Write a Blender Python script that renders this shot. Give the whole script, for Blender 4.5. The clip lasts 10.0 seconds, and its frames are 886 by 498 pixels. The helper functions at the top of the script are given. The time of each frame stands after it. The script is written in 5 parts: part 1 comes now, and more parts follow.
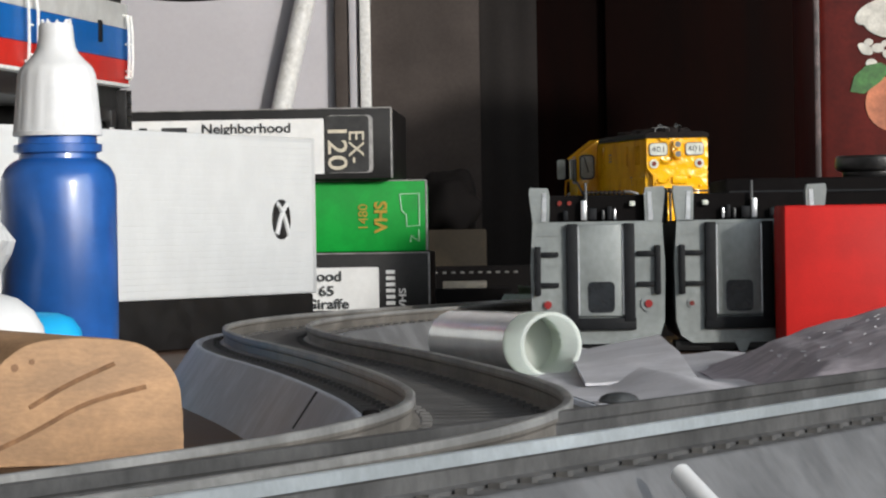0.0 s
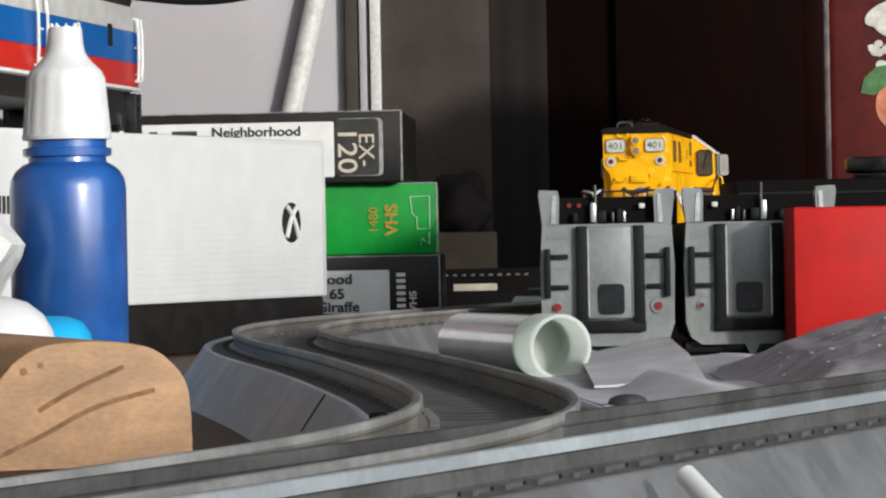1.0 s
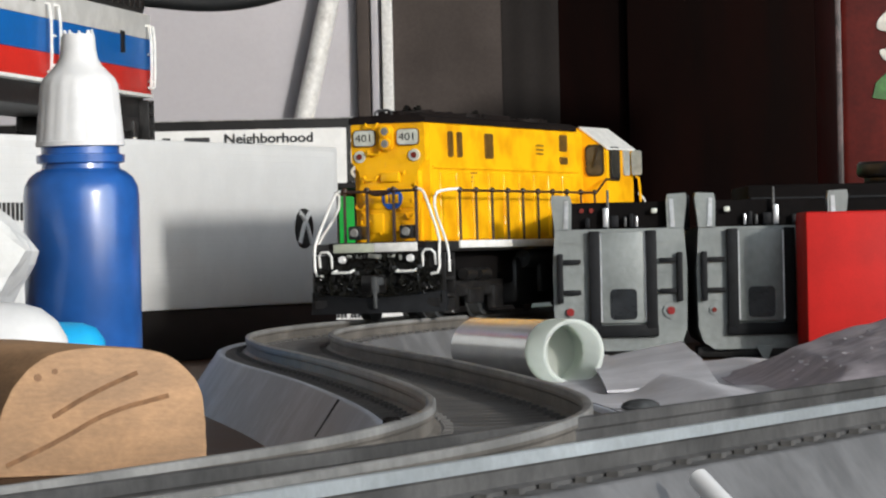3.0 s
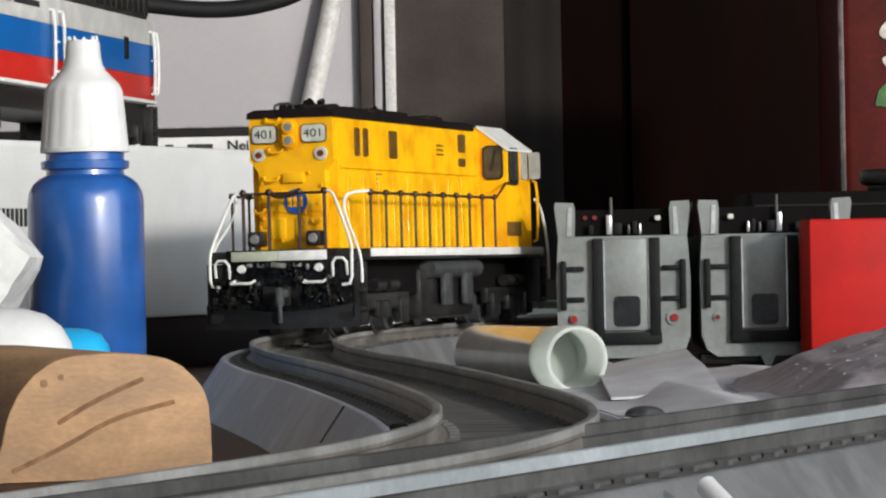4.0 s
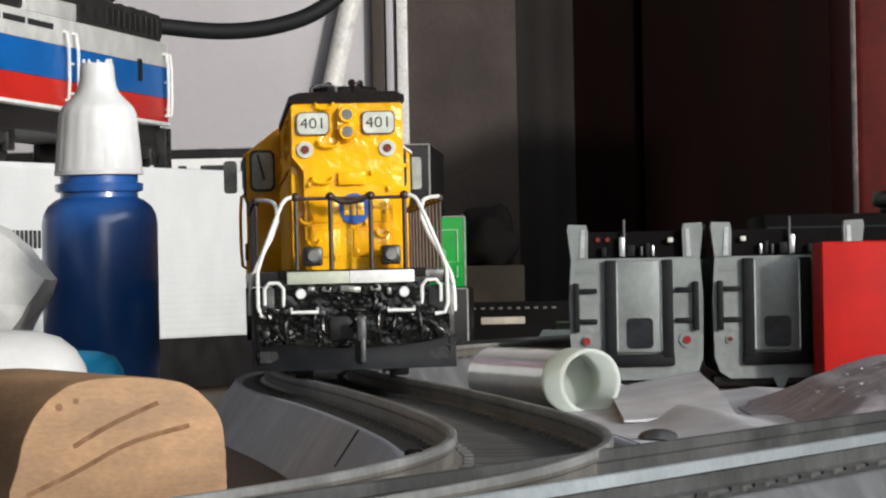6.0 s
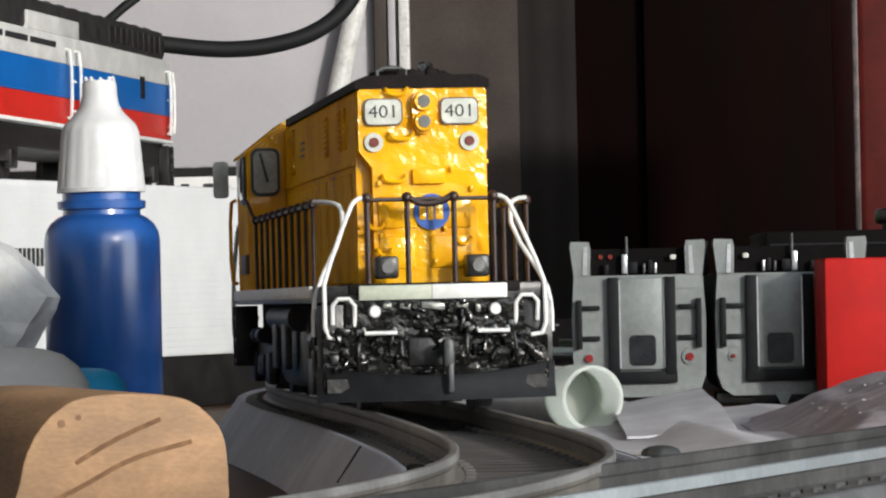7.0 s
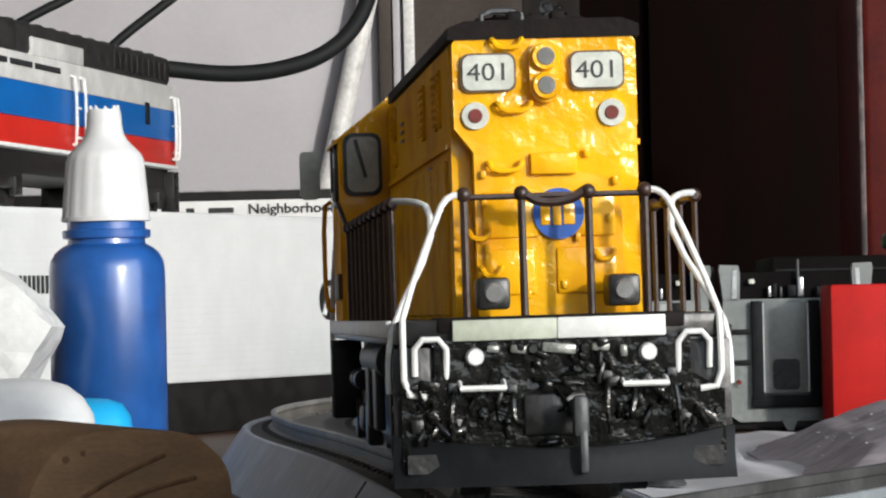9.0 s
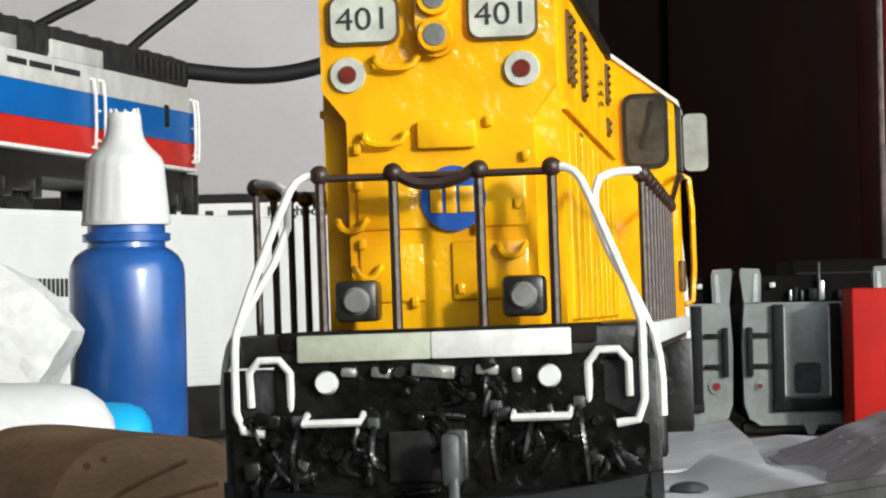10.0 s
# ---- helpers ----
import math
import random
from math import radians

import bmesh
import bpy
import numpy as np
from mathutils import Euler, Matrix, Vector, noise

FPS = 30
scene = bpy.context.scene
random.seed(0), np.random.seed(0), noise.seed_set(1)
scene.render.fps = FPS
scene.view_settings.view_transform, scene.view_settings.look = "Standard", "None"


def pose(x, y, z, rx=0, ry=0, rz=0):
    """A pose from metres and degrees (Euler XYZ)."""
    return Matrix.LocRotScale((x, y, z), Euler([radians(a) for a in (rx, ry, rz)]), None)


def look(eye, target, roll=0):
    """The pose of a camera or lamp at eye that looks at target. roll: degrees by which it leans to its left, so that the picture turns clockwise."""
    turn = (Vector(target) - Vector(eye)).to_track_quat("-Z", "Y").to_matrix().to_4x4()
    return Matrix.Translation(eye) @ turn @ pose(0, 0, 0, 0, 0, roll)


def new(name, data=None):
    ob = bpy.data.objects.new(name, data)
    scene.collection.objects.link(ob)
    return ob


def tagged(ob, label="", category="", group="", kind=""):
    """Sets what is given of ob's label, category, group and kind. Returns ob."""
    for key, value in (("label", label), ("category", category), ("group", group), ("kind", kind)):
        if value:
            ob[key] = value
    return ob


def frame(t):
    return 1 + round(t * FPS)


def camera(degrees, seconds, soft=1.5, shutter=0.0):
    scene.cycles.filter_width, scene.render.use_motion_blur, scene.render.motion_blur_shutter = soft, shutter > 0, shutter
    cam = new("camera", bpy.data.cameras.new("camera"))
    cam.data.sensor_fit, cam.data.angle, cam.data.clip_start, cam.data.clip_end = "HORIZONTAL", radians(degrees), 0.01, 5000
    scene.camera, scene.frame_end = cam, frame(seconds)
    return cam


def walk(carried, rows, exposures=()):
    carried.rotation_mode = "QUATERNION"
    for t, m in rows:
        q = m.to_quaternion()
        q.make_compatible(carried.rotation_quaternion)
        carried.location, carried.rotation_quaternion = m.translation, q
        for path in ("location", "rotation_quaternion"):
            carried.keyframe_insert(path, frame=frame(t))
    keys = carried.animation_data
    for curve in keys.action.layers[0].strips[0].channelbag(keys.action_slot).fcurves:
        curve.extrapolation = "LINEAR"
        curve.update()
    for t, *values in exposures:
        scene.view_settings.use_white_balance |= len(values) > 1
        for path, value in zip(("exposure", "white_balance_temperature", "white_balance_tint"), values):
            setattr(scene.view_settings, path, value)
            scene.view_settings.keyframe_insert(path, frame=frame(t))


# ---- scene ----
cam = camera(13.907, 10.0, soft=2.2)
CAMERA = [
    (0, pose(0.00014, -0.00093, 0.01537, 89.8684, 0.9132, 0.0110)),
    (0.5, pose(0.00019, -0.00127, 0.01503, 89.8740, 0.8835, 0.0767)),
    (1, pose(0.00069, -0.00156, 0.01534, 89.9143, 1.0732, 0.1979)),
    (1.5, pose(0.00057, -0.00033, 0.01522, 89.9011, 1.1340, 0.3395)),
    (2, pose(0.00085, -0.00245, 0.01521, 89.9874, 1.2351, 0.4041)),
    (2.5, pose(0.00088, -0.00265, 0.01525, 89.9985, 1.2628, 0.3913)),
    (4, pose(0.00001, -0.00348, 0.01534, 90.1129, 1.1067, 0.4100)),
    (4.5, pose(0.00038, -0.00368, 0.01524, 90.2237, 1.1785, 0.4068)),
    (5, pose(0.00023, -0.00419, 0.01547, 90.3185, 1.1721, 0.4546)),
    (6.5, pose(-0.00037, -0.00480, 0.01612, 90.5399, 1.0826, 0.6484)),
    (7, pose(-0.00015, -0.00479, 0.01561, 90.7200, 1.1572, 0.6472)),
    (7.5, pose(-0.00016, -0.00558, 0.01601, 90.7974, 1.2085, 0.7072)),
    (8, pose(-0.00024, -0.00603, 0.01683, 90.9478, 1.2888, 0.7374)),
    (8.5, pose(-0.00005, -0.00424, 0.01749, 91.0947, 1.2986, 0.7260)),
    (9, pose(-0.00005, -0.00364, 0.01800, 90.9957, 1.2451, 0.7372)),
    (9.5, pose(-0.00035, -0.00369, 0.01853, 91.0092, 1.2771, 0.8045)),
    (10, pose(-0.00074, -0.00153, 0.01868, 91.0121, 1.2186, 1.0129)),
]
walk(cam, CAMERA, exposures=[(0, -0.09, 6260, 10), (2.5, -0.09, 6260, 10), (4.4, -0.18, 6300, 10), (6.5, -0.12, 6300, 10), (8.5, -0.13, 6240, 10), (9.5, -0.03, 6240, 8), (10, -0.02, 6280, 6)])
LOCO_ROWS = [
    (0, pose(0.07578, 1.16589, -0.00330, 0.376, 0.750, -84.952)),
    (0.5, pose(0.06899, 1.12724, -0.00330, 0.394, 0.680, -91.628)),
    (1, pose(0.05573, 1.08683, -0.00330, 0.500, 0.600, -97.013)),
    (1.5, pose(0.03768, 1.04478, -0.00330, 0.480, 0.450, -103.972)),
    (2, pose(0.01658, 1.00007, -0.00330, 0.473, 0.300, -109.341)),
    (2.5, pose(-0.00202, 0.95362, -0.00330, 0.494, 0.140, -111.320)),
    (4, pose(-0.03931, 0.81564, -0.00330, 0.533, -0.084, -105.975)),
    (4.5, pose(-0.04082, 0.77411, -0.00330, 0.418, -0.120, -101.002)),
    (5, pose(-0.03831, 0.73208, -0.00330, 0.355, -0.088, -94.797)),
    (6.5, pose(-0.01520, 0.59659, -0.00330, 0.301, -0.069, -83.206)),
    (7, pose(-0.00877, 0.54894, -0.00330, 0.271, -0.070, -81.647)),
    (7.5, pose(-0.00363, 0.50652, -0.00330, 0.383, -0.069, -81.539)),
    (8, pose(0.00180, 0.46749, -0.00330, 0.374, -0.062, -82.117)),
    (8.5, pose(0.00642, 0.42933, -0.00330, 0.465, -0.053, -83.112)),
    (9, pose(0.00685, 0.38602, -0.00330, 0.596, -0.033, -85.224)),
    (9.5, pose(0.00317, 0.34607, -0.00330, 0.714, 0.043, -89.015)),
    (10, pose(-0.00558, 0.30385, -0.00330, 0.759, 0.054, -93.880)),
]

# ---- world and light ----
SUN_TO = Vector((1.0, -1.42, 0.43)).normalized()
world = bpy.data.worlds.new("world")
scene.world = world
world.use_nodes = True
_sky = world.node_tree.nodes.new("ShaderNodeTexSky")
_sky.sky_type, _sky.sun_disc = "NISHITA", False
_sky.sun_elevation, _sky.sun_rotation = math.asin(SUN_TO.z), math.atan2(SUN_TO.x, SUN_TO.y)
_bg = world.node_tree.nodes["Background"]
_bg.inputs["Strength"].default_value = 0.10
world.node_tree.links.new(_sky.outputs[0], _bg.inputs["Color"])
_sd = bpy.data.lights.new("sun", "SUN")
_sd.energy, _sd.angle, _sd.color = 3.0, radians(4.0), (1.0, 0.94, 0.85)
sun = new("sun", _sd)
sun.matrix_world = look(SUN_TO * 3, (0, 0, 0))
# daylight in the opening of the side window
_ad = bpy.data.lights.new("window_daylight", "AREA")
_ad.shape, _ad.size, _ad.size_y, _ad.energy, _ad.color = "RECTANGLE", 1.4, 1.5, 29, (0.86, 0.93, 1.0)
window_light = new("window_daylight", _ad)
window_light.matrix_world = look((1.58, -0.40, 0.66), (0.0, 0.0, 0.66))
# added fill lamp behind the viewer, set in the unseen corner opening
_fd = bpy.data.lights.new("rear_fill_daylight", "AREA")
_fd.shape, _fd.size, _fd.size_y, _fd.energy, _fd.color = "RECTANGLE", 1.3, 1.1, 10, (0.84, 0.93, 1.0)
rear_fill = new("rear_fill_daylight", _fd)
rear_fill.matrix_world = look((0.75, -1.17, 0.75), (0.2, 1.0, 0.0))


# ---- materials ----
def mat(name, color, rough=0.5, metal=0.0, vary=0.15, scale=120.0, bump=0.1, fine=900.0, depth=0.0003, spec=0.5,
        dark=None, stretch=None, coat=0.0, edge=(0.42, 0.62), random_tone=0.0):
    m = bpy.data.materials.new(name)
    m.use_nodes = True
    n, l = m.node_tree.nodes, m.node_tree.links
    b = n["Principled BSDF"]
    b.inputs["Roughness"].default_value, b.inputs["Metallic"].default_value = rough, metal
    b.inputs["Specular IOR Level"].default_value = spec
    b.inputs["Coat Weight"].default_value = coat
    tc = n.new("ShaderNodeTexCoord")
    src = tc.outputs["Object"]
    if stretch:
        mp = n.new("ShaderNodeMapping")
        mp.inputs["Scale"].default_value = stretch
        l.new(src, mp.inputs["Vector"])
        src = mp.outputs[0]
    a = n.new("ShaderNodeTexNoise")
    a.inputs["Scale"].default_value, a.inputs["Detail"].default_value, a.inputs["Roughness"].default_value = scale, 6, 0.6
    l.new(src, a.inputs["Vector"])
    f = n.new("ShaderNodeTexNoise")
    f.inputs["Scale"].default_value, f.inputs["Detail"].default_value = fine, 3
    l.new(src, f.inputs["Vector"])
    ramp = n.new("ShaderNodeValToRGB")
    lo = dark if dark else tuple(c * (1 - vary) for c in color)
    hi = tuple(min(1, c * (1 + vary * 0.5)) for c in color)
    ramp.color_ramp.elements[0].color, ramp.color_ramp.elements[1].color = (*lo, 1), (*hi, 1)
    ramp.color_ramp.elements[0].position, ramp.color_ramp.elements[1].position = edge
    l.new(a.outputs["Fac"], ramp.inputs["Fac"])
    mix = n.new("ShaderNodeMix")
    mix.data_type, mix.blend_type = "RGBA", "MULTIPLY"
    mix.inputs["Factor"].default_value = min(1, vary * 1.5)
    l.new(ramp.outputs[0], mix.inputs["A"])
    l.new(f.outputs["Fac"], mix.inputs["B"])
    out = mix.outputs["Result"]
    if random_tone:
        oi = n.new("ShaderNodeObjectInfo")
        mr = n.new("ShaderNodeMapRange")
        mr.inputs["To Min"].default_value, mr.inputs["To Max"].default_value = 1 - random_tone, 1 + random_tone
        l.new(oi.outputs["Random"], mr.inputs["Value"])
        hs = n.new("ShaderNodeHueSaturation")
        l.new(mr.outputs[0], hs.inputs["Value"])
        l.new(out, hs.inputs["Color"])
        out = hs.outputs[0]
    l.new(out, b.inputs["Base Color"])
    rr = n.new("ShaderNodeMapRange")
    rr.inputs["To Min"].default_value, rr.inputs["To Max"].default_value = max(0.02, rough * 0.8), min(1, rough * 1.2)
    l.new(a.outputs["Fac"], rr.inputs["Value"])
    l.new(rr.outputs[0], b.inputs["Roughness"])
    if bump:
        bp = n.new("ShaderNodeBump")
        bp.inputs["Strength"].default_value, bp.inputs["Distance"].default_value = bump, depth
        l.new(f.outputs["Fac"], bp.inputs["Height"])
        l.new(bp.outputs[0], b.inputs["Normal"])
        l.new(bp.outputs[0], b.inputs["Coat Normal"])
    return m


def enamel(name, color, deep, gloss, rough):
    """Hand-brushed glossy enamel: a coloured coat with runs and brush marks under a thin even shine."""
    m = bpy.data.materials.new(name)
    m.use_nodes = True
    n, l = m.node_tree.nodes, m.node_tree.links
    n.remove(n["Principled BSDF"])
    tc = n.new("ShaderNodeTexCoord")
    big, fine = n.new("ShaderNodeTexNoise"), n.new("ShaderNodeTexNoise")
    for t, scale, detail in ((big, 90, 5), (fine, 330, 3)):
        t.inputs["Scale"].default_value, t.inputs["Detail"].default_value = scale, detail
        l.new(tc.outputs["Object"], t.inputs["Vector"])
    ramp = n.new("ShaderNodeValToRGB")
    ramp.color_ramp.elements[0].color, ramp.color_ramp.elements[1].color = (*deep, 1), (*color, 1)
    ramp.color_ramp.elements[0].position, ramp.color_ramp.elements[1].position = 0.36, 0.56
    l.new(big.outputs["Fac"], ramp.inputs["Fac"])
    soft, hard = n.new("ShaderNodeBump"), n.new("ShaderNodeBump")
    # runs come in patches, with smooth paint between them
    patch, where, lift = n.new("ShaderNodeTexNoise"), n.new("ShaderNodeMapRange"), n.new("ShaderNodeMath")
    patch.inputs["Scale"].default_value, patch.inputs["Detail"].default_value = 75, 2
    l.new(tc.outputs["Object"], patch.inputs["Vector"])
    where.inputs["From Min"].default_value, where.inputs["From Max"].default_value = 0.40, 0.62
    where.inputs["To Min"].default_value, where.inputs["To Max"].default_value = 0.16, 1.0
    l.new(patch.outputs["Fac"], where.inputs["Value"])
    lift.operation = "MULTIPLY"
    l.new(fine.outputs["Fac"], lift.inputs[0])
    l.new(where.outputs[0], lift.inputs[1])
    for bp, strength, depth in ((soft, 0.3, 0.0006), (hard, 0.88, 0.0012)):
        bp.inputs["Strength"].default_value, bp.inputs["Distance"].default_value = strength, depth
        l.new(lift.outputs[0], bp.inputs["Height"])
    body, shine, mx = n.new("ShaderNodeBsdfDiffuse"), n.new("ShaderNodeBsdfGlossy"), n.new("ShaderNodeMixShader")
    l.new(ramp.outputs[0], body.inputs["Color"])
    l.new(soft.outputs[0], body.inputs["Normal"])
    shine.inputs["Roughness"].default_value = rough
    shine.inputs["Color"].default_value = (1.0, 0.95, 0.78, 1)
    l.new(hard.outputs[0], shine.inputs["Normal"])
    mx.inputs["Fac"].default_value = gloss
    l.new(body.outputs[0], mx.inputs[1])
    l.new(shine.outputs[0], mx.inputs[2])
    l.new(mx.outputs[0], n["Material Output"].inputs["Surface"])
    return m


YELLOW = enamel("yellow_enamel", (0.87, 0.455, 0.005), (0.67, 0.30, 0.004), 0.046, 0.21)
BLACK = mat("black_plastic", (0.021, 0.020, 0.020), 0.36, vary=0.4, scale=300, fine=700, bump=0.25, depth=0.0004)
BLACKGLOSS = mat("glossy_black_enamel", (0.010, 0.010, 0.008), 0.2, spec=0.35, vary=0.4, scale=300, fine=600, bump=0.5, depth=0.0006)
SPARKLE = mat("chipped_gloss_enamel", (0.011, 0.011, 0.009), 0.15, vary=0.5, scale=300, fine=420, bump=0.5, depth=0.0008, spec=0.4)
ROOFGREY = mat("dusty_black_roof", (0.030, 0.029, 0.028), 0.6, vary=0.5, scale=300, fine=800, bump=0.5, depth=0.0005)
ROOF = mat("roof_dark_brown", (0.013, 0.009, 0.008), 0.7, spec=0.15, vary=0.4, scale=250, fine=900, bump=0.4)
WHITE = mat("white_paint", (0.8, 0.8, 0.77), 0.4, vary=0.1, scale=300, fine=900, bump=0.2)
OFFWHITE = mat("grey_white_paint", (0.6, 0.62, 0.55), 0.45, vary=0.15, scale=300, fine=900, bump=0.2)
BEAMGREY = mat("dull_white_paint", (0.47, 0.50, 0.40), 0.5, vary=0.12, scale=300, fine=900, bump=0.2)
RAILPAINT = mat("brown_black_wire", (0.045, 0.022, 0.016), 0.4, vary=0.3, scale=500, fine=900, bump=0.2)
GREYTANK = mat("grey_tank", (0.066, 0.070, 0.072), 0.45, vary=0.35, scale=300, fine=900, bump=0.3)
LENS = mat("lens_grey", (0.25, 0.25, 0.24), 0.1, vary=0.2, scale=600, bump=0.0, coat=0.5)
REDLENS = mat("red_lens", (0.20, 0.03, 0.022), 0.25, vary=0.2, scale=600, bump=0.0)
BLUELOGO = mat("blue_disc", (0.02, 0.10, 0.42), 0.35, vary=0.15, scale=400, bump=0.1)
DARKTEXT = mat("dark_ink", (0.03, 0.032, 0.035), 0.5, vary=0.2, scale=400, bump=0.0)
GLASS = mat("window_film", (0.30, 0.31, 0.30), 0.12, vary=0.3, scale=200, bump=0.0, coat=0.4)
DARKGLASS = mat("dark_window", (0.075, 0.072, 0.062), 0.15, vary=0.4, scale=200, bump=0.0)
BROWNDECAL = mat("brown_vent", (0.17, 0.09, 0.016), 0.5, vary=0.3, scale=600, bump=0.2)
CARGREY = mat("car_grey", (0.24, 0.262, 0.258), 0.45, vary=0.16, scale=90, fine=700, bump=0.25, metal=0.1)
CARDARK = mat("car_dark_grey", (0.012, 0.013, 0.015), 0.6, spec=0.15, vary=0.25, scale=250, fine=900, bump=0.2)
CARGLASS = mat("car_window", (0.02, 0.023, 0.027), 0.2, vary=0.4, scale=200, bump=0.0)
SILVER = mat("silver_paint", (0.62, 0.64, 0.66), 0.3, metal=0.6, vary=0.15, scale=300, bump=0.1)
REDCARD = mat("red_card", (0.48, 0.013, 0.010), 0.6, spec=0.2, vary=0.14, scale=60, fine=1600, bump=0.25, depth=0.0001)
REDBRIGHT = mat("red_lamp", (0.24, 0.014, 0.014), 0.3, vary=0.1, scale=400, bump=0.0)
BLUEBOTTLE = mat("blue_translucent_plastic", (0.020, 0.115, 0.42), 0.32, vary=0.25, scale=45, fine=160, bump=0.0, coat=0.7)
CAPWHITE = mat("white_cap_plastic", (0.68, 0.68, 0.68), 0.42, vary=0.05, scale=200, fine=700, bump=0.08)
GLINT = mat("pale_glint_metal", (0.40, 0.41, 0.37), 0.3, metal=0.3, vary=0.4, scale=300, fine=420, bump=0.8, depth=0.0006)
BOXWHITE = mat("console_white", (0.64, 0.65, 0.65), 0.5, vary=0.04, scale=80, fine=900, bump=0.05)
CONSOLEBLACK = mat("console_black", (0.016, 0.015, 0.015), 0.5, vary=0.3, scale=150, fine=900, bump=0.1)
TAPEBLACK = mat("cassette_black", (0.016, 0.015, 0.015), 0.5, spec=0.2, vary=0.3, scale=100, fine=900, bump=0.15)
TAPEEDGE = mat("worn_card_edge", (0.42, 0.41, 0.40), 0.8, vary=0.35, scale=250, fine=900, bump=0.3)
TAPEGREEN = mat("green_card", (0.006, 0.30, 0.035), 0.5, spec=0.15, vary=0.15, scale=80, fine=900, bump=0.1)
LABEL = mat("paper_label", (0.74, 0.74, 0.73), 0.75, vary=0.05, scale=150, fine=900, bump=0.05)
LABELGREY = mat("grey_label", (0.05, 0.05, 0.05), 0.6, spec=0.2, vary=0.2, scale=200, bump=0.05)
CREAM = mat("cream_ink", (0.62, 0.56, 0.44), 0.6, vary=0.1, scale=300, bump=0.0)
GOLD = mat("gold_ink", (0.55, 0.36, 0.05), 0.4, metal=0.4, vary=0.2, scale=500, bump=0.0)
PALEGREEN = mat("pale_green_ink", (0.45, 0.72, 0.5), 0.5, vary=0.1, scale=300, bump=0.0)
WOOD = mat("pine_wood", (0.47, 0.275, 0.14), 0.7, vary=0.28, scale=60, fine=900, bump=0.25, stretch=(1, 0.5, 2.2))
WOODDARK = mat("wood_grain_dark", (0.27, 0.14, 0.065), 0.7, vary=0.3, scale=300, bump=0.2)
PAPER = mat("crumpled_paper", (0.60, 0.60, 0.585), 0.7, vary=0.08, scale=120, fine=700, bump=0.3)
CYAN = mat("cyan_plastic", (0.02, 0.40, 0.78), 0.4, vary=0.1, scale=100, bump=0.05)
TUBE = mat("glossy_tube", (0.86, 0.87, 0.86), 0.22, metal=0.5, vary=0.08, scale=80, fine=700, bump=0.04)
TUBERIM = mat("milky_tube_rim", (0.92, 0.95, 0.91), 0.4, vary=0.06, scale=200, fine=900, bump=0.05)
SHEET = mat("grey_sheet", (0.66, 0.65, 0.68), 0.6, vary=0.16, scale=45, fine=700, bump=0.25, depth=0.0004)
CLOTH = mat("dark_grey_speckled", (0.53, 0.475, 0.51), 0.8, vary=0.24, scale=85, fine=500, bump=0.3, depth=0.0005)
ROADBED = mat("roadbed_grey", (0.54, 0.56, 0.62), 0.65, vary=0.16, scale=50, fine=400, bump=0.25, depth=0.0003)
DARKBED = mat("dark_grey_roadbed", (0.16, 0.16, 0.163), 0.7, vary=0.22, scale=90, fine=600, bump=0.3, depth=0.0003)
DULLRAIL = mat("tarnished_rail", (0.10, 0.097, 0.094), 0.6, vary=0.4, scale=60, fine=700, bump=0.2)
TIE = mat("tie_black", (0.11, 0.105, 0.10), 0.65, vary=0.3, scale=200, fine=900, bump=0.3, random_tone=0.15)
RAIL = mat("nickel_rail_head", (0.60, 0.65, 0.67), 0.5, metal=0.55, vary=0.2, scale=40, fine=900, bump=0.1)
CURVERAIL = mat("worn_brown_grey_rail_head", (0.34, 0.335, 0.32), 0.55, metal=0.2, vary=0.3, scale=45, fine=700, bump=0.15)
LITSTRIP = mat("pale_lit_patch", (0.50, 0.44, 0.36), 0.8, vary=0.2, scale=80, fine=700, bump=0.1)
RAILSIDE = mat("weathered_rail_side", (0.215, 0.195, 0.17), 0.55, metal=0.15, vary=0.35, scale=45, fine=700, bump=0.15)
BEDTOP = mat("dark_bed_top", (0.135, 0.13, 0.125), 0.7, vary=0.35, scale=60, fine=900, bump=0.4)
TABLE = mat("table_top", (0.078, 0.036, 0.016), 0.55, spec=0.25, vary=0.3, scale=14, fine=500, bump=0.1, stretch=(1, 5, 1))
WALLDARK = mat("shaded_brown_wall", (0.020, 0.014, 0.012), 0.9, vary=0.35, scale=6, fine=300, bump=0.1)
WALLROOM = mat("bounce_wall", (0.46, 0.43, 0.40), 0.8, vary=0.1, scale=6, fine=300, bump=0.1)
CURTAIN = mat("dark_grey_curtain", (0.075, 0.062, 0.056), 0.9, spec=0.15, vary=0.2, scale=20, fine=600, bump=0.2)
CABINET = mat("shaded_mahogany", (0.0066, 0.0017, 0.0012), 0.8, spec=0.06, vary=0.4, scale=8, fine=300, bump=0.1, stretch=(6, 6, 1))
BOARD = mat("pale_grey_board", (0.40, 0.388, 0.415), 0.7, vary=0.06, scale=12, fine=500, bump=0.1)
TINRED = mat("dark_red_tin", (0.10, 0.0085, 0.0055), 0.5, spec=0.2, vary=0.35, scale=30, fine=500, bump=0.1)
TINEDGE = mat("worn_tin_edge", (0.14, 0.10, 0.10), 0.5, vary=0.6, scale=120, bump=0.1)
LEAF = mat("leaf_green_print", (0.06, 0.22, 0.04), 0.5, vary=0.4, scale=150, bump=0.0)
PEACH = mat("peach_print", (0.62, 0.20, 0.09), 0.5, vary=0.35, scale=60, bump=0.0)
PETAL = mat("petal_print", (0.70, 0.68, 0.62), 0.5, vary=0.25, scale=120, bump=0.0)
